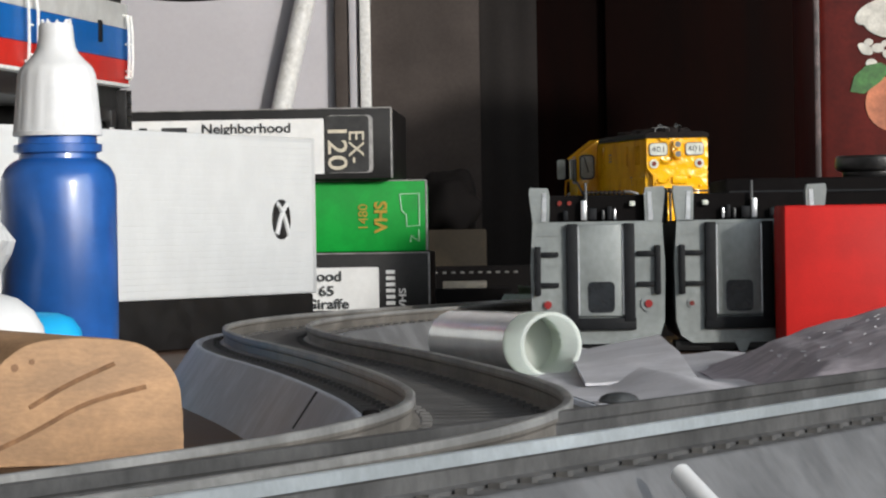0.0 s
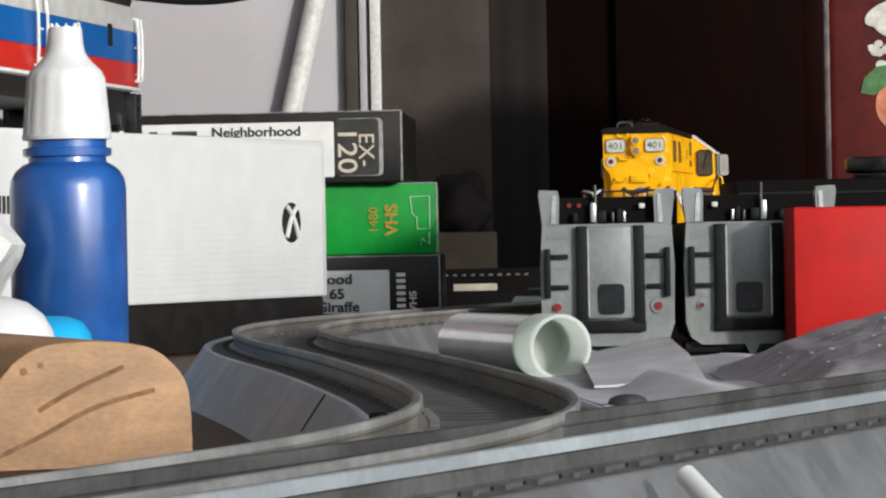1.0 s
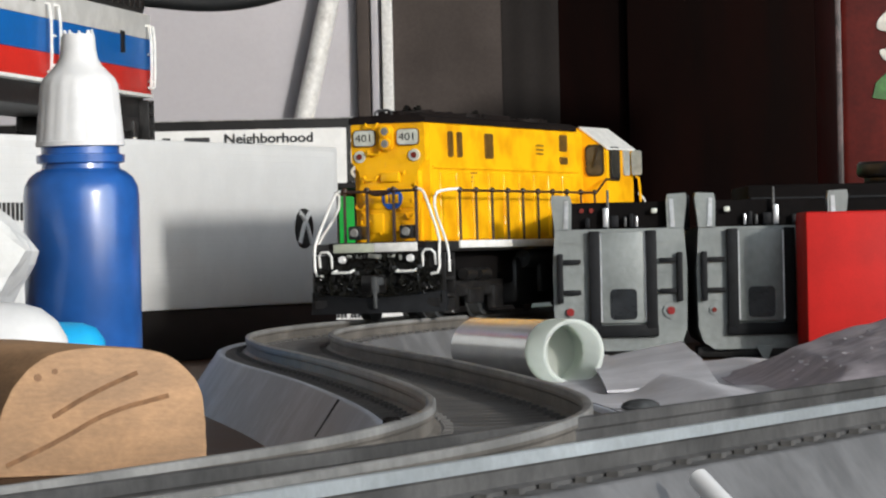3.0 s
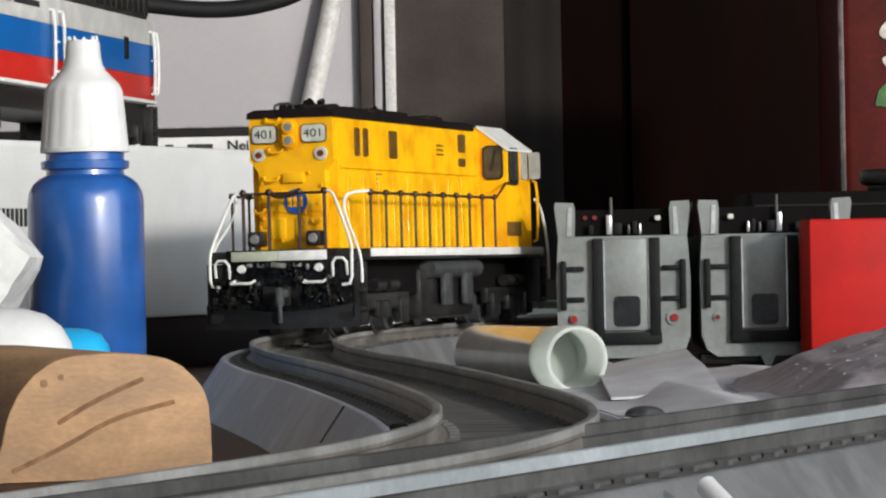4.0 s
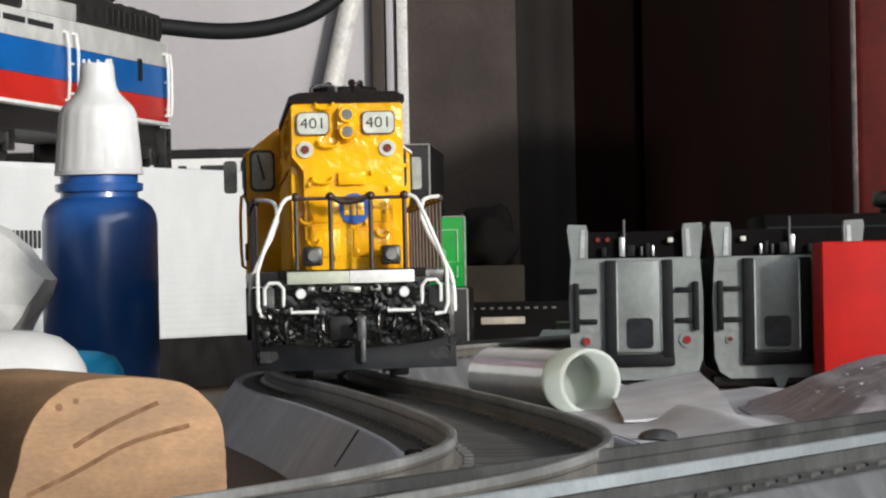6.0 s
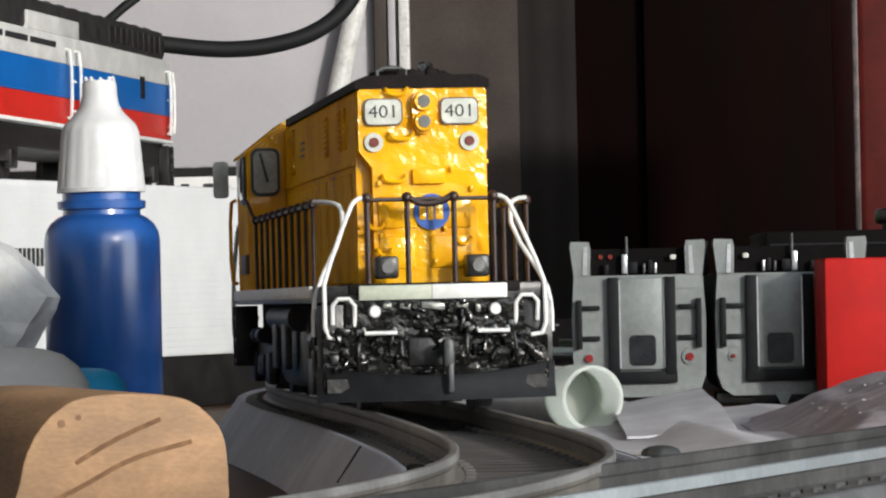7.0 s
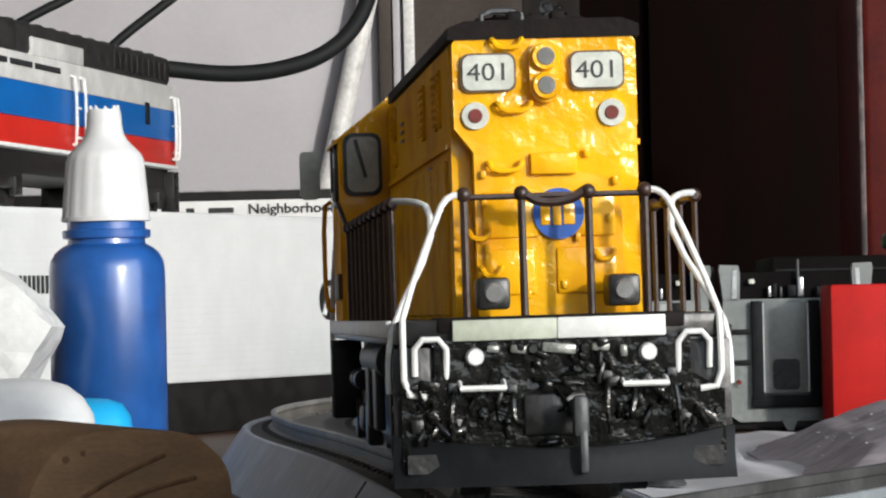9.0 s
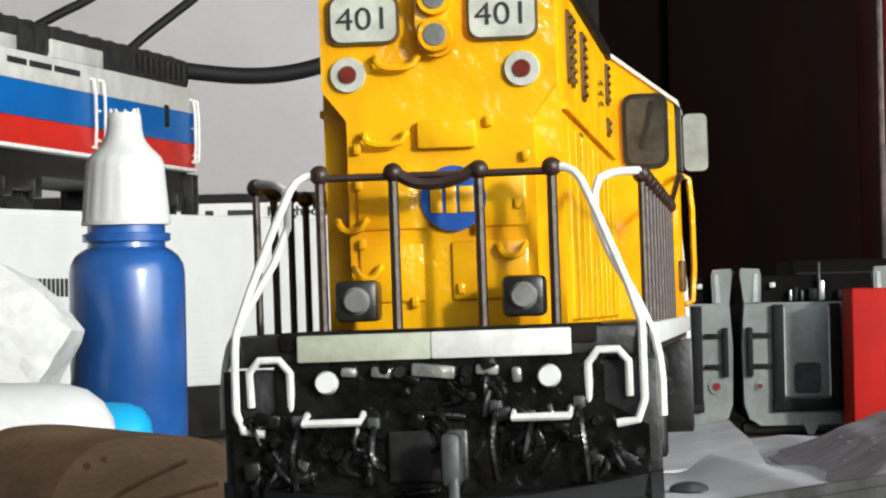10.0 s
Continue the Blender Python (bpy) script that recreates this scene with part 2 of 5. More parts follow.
LIVWHITE = mat("livery_white", (0.62, 0.62, 0.60), 0.4, vary=0.12, scale=120, fine=900, bump=0.15)
LIVBLUE = mat("livery_blue", (0.006, 0.12, 0.42), 0.4, vary=0.1, scale=120, fine=900, bump=0.15)
LIVRED = mat("livery_red", (0.56, 0.022, 0.014), 0.4, vary=0.1, scale=120, fine=900, bump=0.15)
CABLE = mat("black_cable", (0.010, 0.011, 0.012), 0.65, spec=0.2, vary=0.2, scale=200, bump=0.0)
SHADECURTAIN = mat("shaded_curtain_fold", (0.023, 0.020, 0.019), 0.9, spec=0.15, vary=0.2, scale=20, fine=600, bump=0.2)
SOFTBLACK = mat("soft_black", (0.006, 0.005, 0.005), 0.9, spec=0.1, vary=0.3, scale=60, fine=600, bump=0.2)
DULLBROWN = mat("dull_brown_card", (0.035, 0.028, 0.019), 0.85, spec=0.2, vary=0.3, scale=60, fine=600, bump=0.1)
PALEGLASS = mat("pale_film", (0.40, 0.41, 0.37), 0.2, vary=0.2, scale=200, bump=0.0)
PIPE = mat("white_pipe", (0.68, 0.68, 0.67), 0.35, vary=0.35, scale=90, fine=500, bump=0.2, edge=(0.30, 0.42))


# ---- mesh helpers, all in millimetres ----
def milky(m, amount):
    """Lets light through a thin plastic wall."""
    n, l = m.node_tree.nodes, m.node_tree.links
    t, mx = n.new("ShaderNodeBsdfTranslucent"), n.new("ShaderNodeMixShader")
    t.inputs["Color"].default_value = (0.95, 0.98, 0.94, 1)
    mx.inputs["Fac"].default_value = amount
    l.new(n["Principled BSDF"].outputs[0], mx.inputs[1])
    l.new(t.outputs[0], mx.inputs[2])
    l.new(mx.outputs[0], n["Material Output"].inputs["Surface"])


milky(TUBERIM, 0.72)
BLUEBOTTLE.node_tree.nodes["Principled BSDF"].inputs["Coat Roughness"].default_value = 0.2


def box(bm, c, s, bevel=0.0, m=None, seg=2):
    r = bmesh.ops.create_cube(bm, size=1)
    vs = r["verts"]
    bmesh.ops.scale(bm, vec=s, verts=vs)
    if bevel:
        es = list({e for v in vs for e in v.link_edges})
        r = bmesh.ops.bevel(bm, geom=es, offset=bevel, segments=seg, affect="EDGES", profile=0.5)
        vs = list({v for f in r["faces"] for v in f.verts} | {v for v in vs if v.is_valid})
    if m:
        bmesh.ops.transform(bm, matrix=m, verts=vs)
    bmesh.ops.translate(bm, vec=c, verts=vs)
    return vs


def rod(bm, a, b, r1, r2=None, seg=12):
    a, b = Vector(a), Vector(b)
    d = b - a
    m = Matrix.Translation((a + b) / 2) @ d.to_track_quat("Z", "Y").to_matrix().to_4x4()
    return bmesh.ops.create_cone(bm, cap_ends=True, segments=seg, radius1=r1, radius2=r1 if r2 is None else r2, depth=d.length, matrix=m)["verts"]


def wire(bm, pts, r, seg=8, smooth=0):
    """A round wire along a line of points; smooth: how often its corners are cut."""
    p = [Vector(q) for q in pts]
    for _ in range(smooth):
        q = [p[0]]
        for a, b in zip(p, p[1:]):
            q += [a.lerp(b, 0.25), a.lerp(b, 0.75)]
        p = q + [p[-1]]
    rings, n0 = [], None
    for i, c in enumerate(p):
        t = (p[min(i + 1, len(p) - 1)] - p[max(i - 1, 0)]).normalized()
        if n0 is None:
            n0 = t.orthogonal().normalized()
        n0 = (n0 - t * n0.dot(t)).normalized()
        b = t.cross(n0)
        rings.append([bm.verts.new(c + r * (math.cos(k * 2 * math.pi / seg) * n0 + math.sin(k * 2 * math.pi / seg) * b)) for k in range(seg)])
    for a, b in zip(rings, rings[1:]):
        for k in range(seg):
            bm.faces.new((a[k], a[(k + 1) % seg], b[(k + 1) % seg], b[k]))
    bm.faces.new(rings[0][::-1])
    bm.faces.new(rings[-1])


def lathe(bm, prof, seg=48, flute=None):
    """A turned body from (radius, height) pairs; flute(angle, z): a factor on the radius."""
    rings = []
    for r, z in prof:
        rings.append([bm.verts.new((r * k * math.cos(a), r * k * math.sin(a), z)) for a, k in
                      ((2 * math.pi * i / seg, flute(i, z) if flute else 1) for i in range(seg))])
    for a, b in zip(rings, rings[1:]):
        for k in range(seg):
            bm.faces.new((a[k], a[(k + 1) % seg], b[(k + 1) % seg], b[k]))
    bm.faces.new(rings[0][::-1])
    bm.faces.new(rings[-1])


def prism(bm, prof, a, b, axis="x"):
    """A flat outline of (u, v) pairs drawn out from a to b along an axis."""
    def p(u, v, w):
        return {"x": (w, u, v), "y": (u, w, v), "z": (u, v, w)}[axis]
    r0 = [bm.verts.new(p(u, v, a)) for u, v in prof]
    r1 = [bm.verts.new(p(u, v, b)) for u, v in prof]
    n = len(prof)
    for k in range(n):
        bm.faces.new((r0[k], r0[(k + 1) % n], r1[(k + 1) % n], r1[k]))
    bm.faces.new(r0[::-1])
    bm.faces.new(r1)
    bmesh.ops.recalc_face_normals(bm, faces=bm.faces)


def round_rect(w, h, r, n=4, cu=0.0, cv=0.0):
    out = []
    for sx, sy, a0 in ((1, 1, 0), (-1, 1, 90), (-1, -1, 180), (1, -1, 270)):
        for i in range(n + 1):
            a = radians(a0 + 90 * i / n)
            out.append((cu + sx * (w / 2 - r) + r * math.cos(a), cv + sy * (h / 2 - r) + r * math.sin(a)))
    return out


def mesh_of(name, bm, material, smooth=True):
    bmesh.ops.scale(bm, vec=(0.001, 0.001, 0.001), verts=bm.verts)
    me = bpy.data.meshes.new(name)
    bm.to_mesh(me)
    bm.free()
    me.materials.append(material)
    if smooth:
        me.shade_smooth()
        me.set_sharp_from_angle(angle=radians(35))
    return me


def part(name, bm, material, parent=None, label="", smooth=True):
    ob = new(name, mesh_of(name, bm, material, smooth))
    ob.parent = parent
    if label:
        ob["label"] = label
    return ob


def thing(name, label, category, m=None, group=""):
    ob = new(name)
    ob.empty_display_size = 0.01
    if m is not None:
        ob.matrix_world = m
    return tagged(ob, label, category, group)


def mm(x, y, z, rx=0, ry=0, rz=0):
    return pose(x * 0.001, y * 0.001, z * 0.001, rx, ry, rz)


def text_mesh(name, words, size, material, parent, m, extrude=0.1, label="", squash=1.0, bold=0.0):
    """Raised lettering: size is the height of a capital in millimetres; m places it, x to the right and y up."""
    cu = bpy.data.curves.new(name, "FONT")
    cu.body, cu.size, cu.extrude, cu.align_x, cu.align_y = words, size * 1.4, extrude, "CENTER", "CENTER"
    cu.resolution_u, cu.offset = 4, bold
    tmp = new("lettering", cu)
    bpy.context.view_layer.update()
    me = bpy.data.meshes.new_from_object(tmp.evaluated_get(bpy.context.evaluated_depsgraph_get()))
    bpy.data.objects.remove(tmp)
    me.transform(Matrix.Scale(0.001, 4) @ Matrix.Diagonal((squash, 1, 1, 1)))
    me.materials.clear()
    me.materials.append(material)
    ob = new(name, me)
    ob.parent = parent
    ob.matrix_local = m
    if label:
        ob["label"] = label
    return ob


# ---- room ----
TABLE_Z = -14.0


def build_room():
    def slab(name, c, s, material, label, cat):
        bm = bmesh.new()
        box(bm, c, s)
        return tagged(part(name, bm, material, None, label, False), "", cat, "", "structure")
    # unseen shell added to shape the daylight; its pale tone fills the shade
    slab("floor", (200, 700, -790), (3000, 3900, 40), WALLROOM, "unseen pale floor added under the table to bounce light", "floor")
    slab("ceiling", (200, 700, 1720), (3000, 3900, 40), WALLROOM, "unseen pale ceiling added to enclose and bounce light", "ceiling")
    # the back wall's shade is put into its dark brown colour
    slab("wall_back", (200, 2620, 465), (3000, 60, 2450), WALLDARK, "back wall with its shade put into a dark brown colour", "wall")
    slab("wall_left", (-1300, 700, 465), (60, 3780, 2450), WALLROOM, "unseen pale side wall added to bounce light", "wall")
    front = thing("wall_front", "unseen wall added with a wide corner opening for sunlight", "wall")
    front["kind"] = "structure"
    for c, s in (((200, -1220, -285), (3000, 60, 950)), ((200, -1220, 1530), (3000, 60, 320)), ((-600, -1220, 780), (1400, 60, 1180))):
        bm = bmesh.new()
        box(bm, c, s)
        part("wall_panel", bm, WALLROOM, front, "", False)
    # unseen wall, added with a wide window opening, through which the daylight comes
    wall = thing("wall_right", "unseen wall added around a wide window opening", "wall")
    wall["kind"] = "structure"
    for c, s in (((1640, 700, -430), (60, 3780, 660)), ((1640, 700, 1565), (60, 3780, 250)), ((1640, 1495, 670), (60, 2190, 1540)),):
        bm = bmesh.new()
        box(bm, c, s)
        part("wall_panel", bm, WALLROOM, wall, "", False)
    bm = bmesh.new()
    box(bm, (150, 900, TABLE_Z - 12), (2300, 2900, 24), 2)
    t = part("tabletop", bm, TABLE)
    table = thing("table", "large wide table with a dark brown wooden top", "table")
    t.parent = table
    for x in (-900, 1200):
        for y in (-450, 2250):
            bm = bmesh.new()
            box(bm, (x, y, (TABLE_Z - 24 - 770) / 2), (60, 60, 770 + TABLE_Z - 24), 3)
            part("leg", bm, TABLE, table)


build_room()

# ---- track ----
RAIL_Z = -1.8
GAUGE = 16.5
LINE = [(-110, 90), (-75, 160), (-42, 232), (-20, 285), (-4.6, 330), (3.2, 372), (4.8, 410), (2.6, 448), (-1.6, 488), (-7.2, 533), (-13.4, 578), (-20, 620),
        (-26.6, 660), (-32, 700), (-36, 740), (-37.6, 780), (-35.6, 822), (-28.4, 870), (-17, 915), (-2, 960), (15.3, 1005), (33, 1050), (49.5, 1095), (62.5, 1140),
        (70.5, 1185), (72, 1230), (67, 1272), (54, 1315), (34, 1355)]
SIDING = [(-113, 60), (-51.4, 200), (-16.2, 280), (3.6, 325), (36.6, 400), (80.6, 500), (146.6, 650), (234.6, 850)]


def spline(pts, step):
    """Even steps along a smooth line through the points: place and direction."""
    P = [Vector((x, y)) for x, y in pts]
    fine = []
    for i in range(len(P) - 1):
        p0, p1, p2, p3 = P[max(i - 1, 0)], P[i], P[i + 1], P[min(i + 2, len(P) - 1)]
        for k in range(24):
            u = k / 24
            fine.append(0.5 * (2 * p1 + (p2 - p0) * u + (2 * p0 - 5 * p1 + 4 * p2 - p3) * u * u + (3 * p1 - p0 - 3 * p2 + p3) * u ** 3))
    fine.append(P[-1])
    out, acc = [fine[0]], 0.0
    for a, b in zip(fine, fine[1:]):
        acc += (b - a).length
        if acc >= step:
            out.append(b)
            acc = 0.0
    res = []
    for i, p in enumerate(out):
        d = (out[min(i + 1, len(out) - 1)] - out[max(i - 1, 0)]).normalized()
        res.append((p, d))
    return res


def sweep(bm, path, prof):
    """Draws the outline (across, height) along the path."""
    rings = []
    for p, d in path:
        nrm = Vector((-d.y, d.x))
        rings.append([bm.verts.new((p.x + nrm.x * u, p.y + nrm.y * u, v)) for u, v in prof])
    n = len(prof)
    for a, b in zip(rings, rings[1:]):
        for k in range(n):
            bm.faces.new((a[k], a[(k + 1) % n], b[(k + 1) % n], b[k]))
    bm.faces.new(rings[0])
    bm.faces.new(rings[-1][::-1])
    bmesh.ops.recalc_face_normals(bm, faces=bm.faces)


def build_track(name, pts, label, lift=0.0, head=0.75, bed=ROADBED, web=RAILSIDE, dull=0, shine=RAIL):
    tr = thing(name, label, "railway track")
    path = spline(pts, 6)
    top = RAIL_Z - 3.4 + lift
    bm = bmesh.new()
    w, wb = 15.2, 21.4
    sweep(bm, path, [(-wb, TABLE_Z), (-w, top + 0.2), (-w + 0.5, top + 0.45), (-w + 1.0, top + 0.4), (-w + 1.9, top - 0.3), (w - 1.9, top - 0.3), (w - 1.0, top + 0.4), (w - 0.5, top + 0.45), (w, top + 0.2), (wb, TABLE_Z)])
    part("roadbed", bm, bed, tr, "moulded grey plastic roadbed with sloping shoulders")
    bm = bmesh.new()
    sweep(bm, path, [(-13.6, top - 0.6), (-13.4, top + 0.05), (13.4, top + 0.05), (13.6, top - 0.6)])
    part("ballast_top", bm, BEDTOP, tr, "dark top of the roadbed")
    # sun-facing shoulder gets a darker cover, so its colour offsets the light
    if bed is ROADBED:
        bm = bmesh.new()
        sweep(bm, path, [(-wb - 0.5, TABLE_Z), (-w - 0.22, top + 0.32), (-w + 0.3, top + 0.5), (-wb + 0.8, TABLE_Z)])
        part("toned_shoulder", bm, DARKBED, tr, "roadbed shoulder coloured darker to hold down the sunlight on it")
    for side in (-1, 1):
        u = side * (GAUGE / 2 + 0.45)
        bm = bmesh.new()
        prof = [(-1.1, top), (1.1, top), (1.0, top + 0.4), (0.3, top + 0.7), (0.3, top + 2.0), (0.55, top + 2.3), (0.55, RAIL_Z - 0.7 + lift),
                (-0.55, RAIL_Z - 0.7 + lift), (-0.55, top + 2.3), (-0.3, top + 2.0), (-0.3, top + 0.7), (-1.0, top + 0.4)]
        sweep(bm, path, [(u + a, b) for a, b in prof])
        r = part("rail", bm, web, tr, "weathered rail")
        bm = bmesh.new()
        prof = [(-0.56, -head), (0.56, -head), (0.56, -0.14), (0.36, 0), (-0.36, 0), (-0.55, -0.14)]
        sweep(bm, path, [(u + a, RAIL_Z + lift + b) for a, b in prof])
        part("rail_head", bm, web if side == dull else shine, r, "tarnished rail head" if side == dull else "bright worn rail head")
    bm = bmesh.new()
    box(bm, (0, 0, 0), (26.0, 2.4, 1.5), 0.25, seg=1)
    for side in (-1, 1):
        for k in (-1.9, 1.9):
            box(bm, (side * (GAUGE / 2 + 0.45) + k, 0, 0.95), (1.1, 1.3, 0.6))
    me = mesh_of("tie", bm, TIE, False)
    for p, d in spline(pts, 6.6):
        ob = new("tie", me)
        ob.parent = tr
        ob.matrix_world = mm(p.x, p.y, top - 0.64, rz=math.degrees(math.atan2(d.y, d.x)) - 90)
    return tr


def build_joint():
    bm = bmesh.new()
    wire(bm, [(-17.3, 492.1, -4.95), (-20.6, 491.6, -9.9)], 0.34, 6)
    G = thing("rail_joiner", "black insulating joiner closing a gap in the rail", "rail joiner")
    g = bmesh.new()
    box(g, (-7.4, 365, -3.2), (1.9, 3.4, 3.2), 0.4, m=Matrix.Rotation(radians(3), 4, "Z"))
    part("sleeve", g, SOFTBLACK, G)
    J = thing("roadbed_joint", "dark gap between two lengths of roadbed", "track joint")
    part("gap", bm, BLACK, J)


build_joint()
build_track("curved_track", LINE, "curving model railway track on grey plastic roadbed with worn rails", shine=CURVERAIL)
build_track("straight_track", SIDING, "straight model railway track on grey roadbed joining the curve", -0.15, 1.15, DARKBED, DULLRAIL, 1)


WHEELS = []
WHEEL_R = 0.00505


# ---- the yellow locomotive; x forward, y to its left, z up from the rail ----
def build_loco():
    L = thing("model_locomotive", "glossy yellow model diesel locomotive with dark roof and white handrails", "model locomotive")

    def bmx():
        return bmesh.new()
    # hood, with sloping corners on its end
    bm = bmx()
    H, W = 51.2, 10.1
    prof = [(-W, 20), (W, 20), (W, H - 1.2), (W - 1.0, H), (-W + 1.0, H), (-W, H - 1.2)]
    prism(bm, prof, -120, -2.6)
    lower = [(-W + 2.2, 20), (W - 2.2, 20), (W - 2.2, 38.4), (W - 0.2, 41.0), (W - 0.2, H - 1.2), (W - 1, H), (-W + 1, H), (-W + 0.2, H - 1.2), (-W + 0.2, 41.0), (-W + 2.2, 38.4)]
    prism(bm, lower, -2.6, 0)
    part("hood", bm, YELLOW, L, "glossy yellow long hood")
    # doors and seams on both sides
    for s in (-1, 1):
        for i in range(9):
            bm = bmx()
            box(bm, (-14 - i * 11.6, s * (W + 0.12), 29.5), (10.2, 0.5, 17), 0.15, seg=1)
            part("hood_door", bm, YELLOW, L)
        bm = bmx()
        box(bm, (-60, s * (W + 0.15), 39.3), (112, 0.7, 0.6))
        part("hood_seam", bm, YELLOW, L)
        for x, w, h, z in ((-17.0, 3.4, 6.5, 45.2), (-23.5, 3.4, 6.5, 45.2), (-45, 6.0, 6.5, 45.2), (-103.5, 6, 4.5, 47), (-103.5, 6, 2.0, 42.2)):
            bm = bmx()
            prism(bm, round_rect(w, h, 0.7, 3, x, z), s * W, s * (W + 0.3), "y")
            part("vent_grille", bm, BROWNDECAL if s > 0 else YELLOW, L)
            for k in range(int(h / 0.9)):
                bm = bmx()
                box(bm, (x, s * (W + 0.4), z - h / 2 + 0.6 + k * 0.9), (w * 0.8, 0.25, 0.3))
                part("slat", bm, BROWNDECAL if s > 0 else YELLOW, L)
        for x, z, w in ((-33, 38, 5), (-40, 34, 3.5), (-84, 46, 6), (-95, 36, 4), (-14, 35, 3)):
            for k in range(3):
                bm = bmx()
                box(bm, (x, s * (W + 0.28), z - k * 1.1), (w, 0.12, 0.35))
                part("stencil_bar", bm, BROWNDECAL, L)
    # roof with fans and exhaust
    bm = bmx()
    prism(bm, [(-W - 0.25, H - 0.7), (W + 0.25, H - 0.7), (W + 0.2, H + 0.6), (W - 1.6, H + 1.3), (-W + 1.6, H + 1.3), (-W - 0.2, H + 0.6)], -115, 0.35)
    part("roof", bm, ROOF, L, "dark brown roof")
    for x, r in ((-16, 6.2), (-34, 4.6), (-50, 6.2), (-100, 5.4), (-110, 3.4)):
        bm = bmx()
        rod(bm, (x, 0, H + 1.2), (x, 0, H + 2.6), r, seg=24)
        fan = part("roof_fan", bm, ROOF, L)
        for k in range(8):
            a = k * math.pi / 4
            bm = bmx()
            box(bm, (x + r * 0.55 * math.cos(a), r * 0.55 * math.sin(a), H + 2.7), (r * 0.8, 0.5, 0.4), m=Matrix.Rotation(a, 4, "Z"))
            part("blade", bm, ROOF, fan)
        bm = bmx()
        rod(bm, (x, 0, H + 2.5), (x, 0, H + 3.1), r * 0.22, seg=12)
        part("hub", bm, ROOF, fan)
    bm = bmx()
    box(bm, (-72, 0, H + 2.0), (20, 6, 2.2), 0.5)
    part("exhaust_stack", bm, ROOF, L)
    bm = bmx()
    box(bm, (-25, 0, H + 1.7), (30, 12, 1.0), 0.3)
    part("roof_hatch", bm, ROOF, L)
    for x, y, k in ((-11, 1.4, 1), (-13, 3.0, -1), (-20, -2.5, 1), (-58, 1.5, -1)):
        bm = bmx()
        rod(bm, (x, y, H + 1.0), (x, y, H + 3.2), 0.35, seg=8)
        rod(bm, (x - 1.6 * k, y, H + 3.2), (x + 1.2 * k, y, H + 3.4), 0.35, 0.75, 10)
        part("air_horn", bm, BLACKGLOSS, L, "small glossy black air horn")
    bm = bmx()
    wire(bm, [(-7, -6.0, H + 1), (-7, -6.0, H + 2.9), (-7, -1.6, H + 2.9), (-7, -1.6, H + 1)], 0.34, 6, 1)
    part("lifting_lug", bm, GREYTANK, L)
    for y in (-2.8, 1.9):
        bm = bmx()
        box(bm, (-3.5, y, H + 1.8), (1.6, 1.6, 1.4), 0.3)
        part("roof_bracket", bm, ROOF, L)
    # end face: number boards, headlights, class lights, grabs
    for y in (-6.1, 5.6):
        bm = bmx()
        prism(bm, round_rect(6.0, 4.2, 1.0, 4, y, 46.9), -0.2, 0.55)
        nb = part("number_board_frame", bm, BROWNDECAL, L, "brown-black frame of the number board")
        bm = bmx()
        prism(bm, round_rect(5.5, 3.75, 0.9, 4, y, 46.9), 0.5, 0.8)
        part("number_board", bm, OFFWHITE, nb, "white number board")
        text_mesh("road_number", "401", 1.95, DARKTEXT, nb, mm(0.82, y, 46.85, 90, 0, 90), 0.05, "dark road number", 1.15)
    bm = bmx()
    prism(bm, round_rect(3.4, 6.6, 1.6, 6, 0, 46.8), -0.2, 1.3)
    hl = part("headlight_housing", bm, YELLOW, L)
    for z in (48.4, 45.3):
        bm = bmx()
        rod(bm, (1.0, 0, z), (2.2, 0, z), 1.55, 1.4, 20)
        part("headlight_ring", bm, YELLOW, hl)
        bm = bmx()
        rod(bm, (2.0, 0, z), (2.35, 0, z), 1.1, 0.9, 20)
        part("headlight", bm, LENS, hl, "grey headlight lens")
    for y in (-7.6, 7.1):
        bm = bmx()
        rod(bm, (-0.6, y, 42.3), (0.5, y, 42.3), 1.6, 1.45, 20)
        c = part("class_light_ring", bm, OFFWHITE, L, "white ring of the class light")
        bm = bmx()
        rod(bm, (0.3, y, 42.3), (0.75, y, 42.3), 0.85, 0.7, 16)
        part("class_light", bm, REDLENS, c, "dull red lens")
    for y, z, w in ((-4.6, 37.2, 3.6), (-3.4, 43.6, 3.6), (-4.0, 50.4, 3.2), (-7.6, 30, 2.4), (-6.4, 26, 2.2), (5.8, 27.5, 2.2)):
        bm = bmx()
        wire(bm, [(-0.3, y - w / 2, z), (1.1, y - w / 2, z), (1.1, y - w / 2 + 0.5, z - 0.9), (1.1, y + w / 2 - 0.5, z - 0.9), (1.1, y + w / 2, z), (-0.3, y + w / 2, z)], 0.3, 6, 1)
        part("grab_iron", bm, YELLOW, L)
    bm = bmx()
    box(bm, (0.2, 0.6, 37.0), (1.6, 5.0, 2.4), 0.3)
    part("sand_hatch", bm, YELLOW, L)
    for y, z, w, h in ((-4.4, 25.5, 5.5, 5), (3.9, 25.5, 6.5, 5), (-4.2, 31.6, 6, 5), (4.6, 31.6, 5, 5)):
        bm = bmx()
        box(bm, (0.05, y, z), (0.7, w, h), 0.3)
        part("end_door", bm, YELLOW, L)
    for y, z in ((-7, 33), (-2.2, 33.6), (-6.8, 28), (3, 29), (6.4, 31), (6.6, 23.5), (-2.5, 23), (1.4, 24), (-7, 36), (7.2, 35), (4.2, 38)):
        bm = bmx()
        box(bm, (0.45, y, z), (0.6, 0.6, 0.9), 0.15)
        part("latch", bm, YELLOW, L)
    bm = bmx()
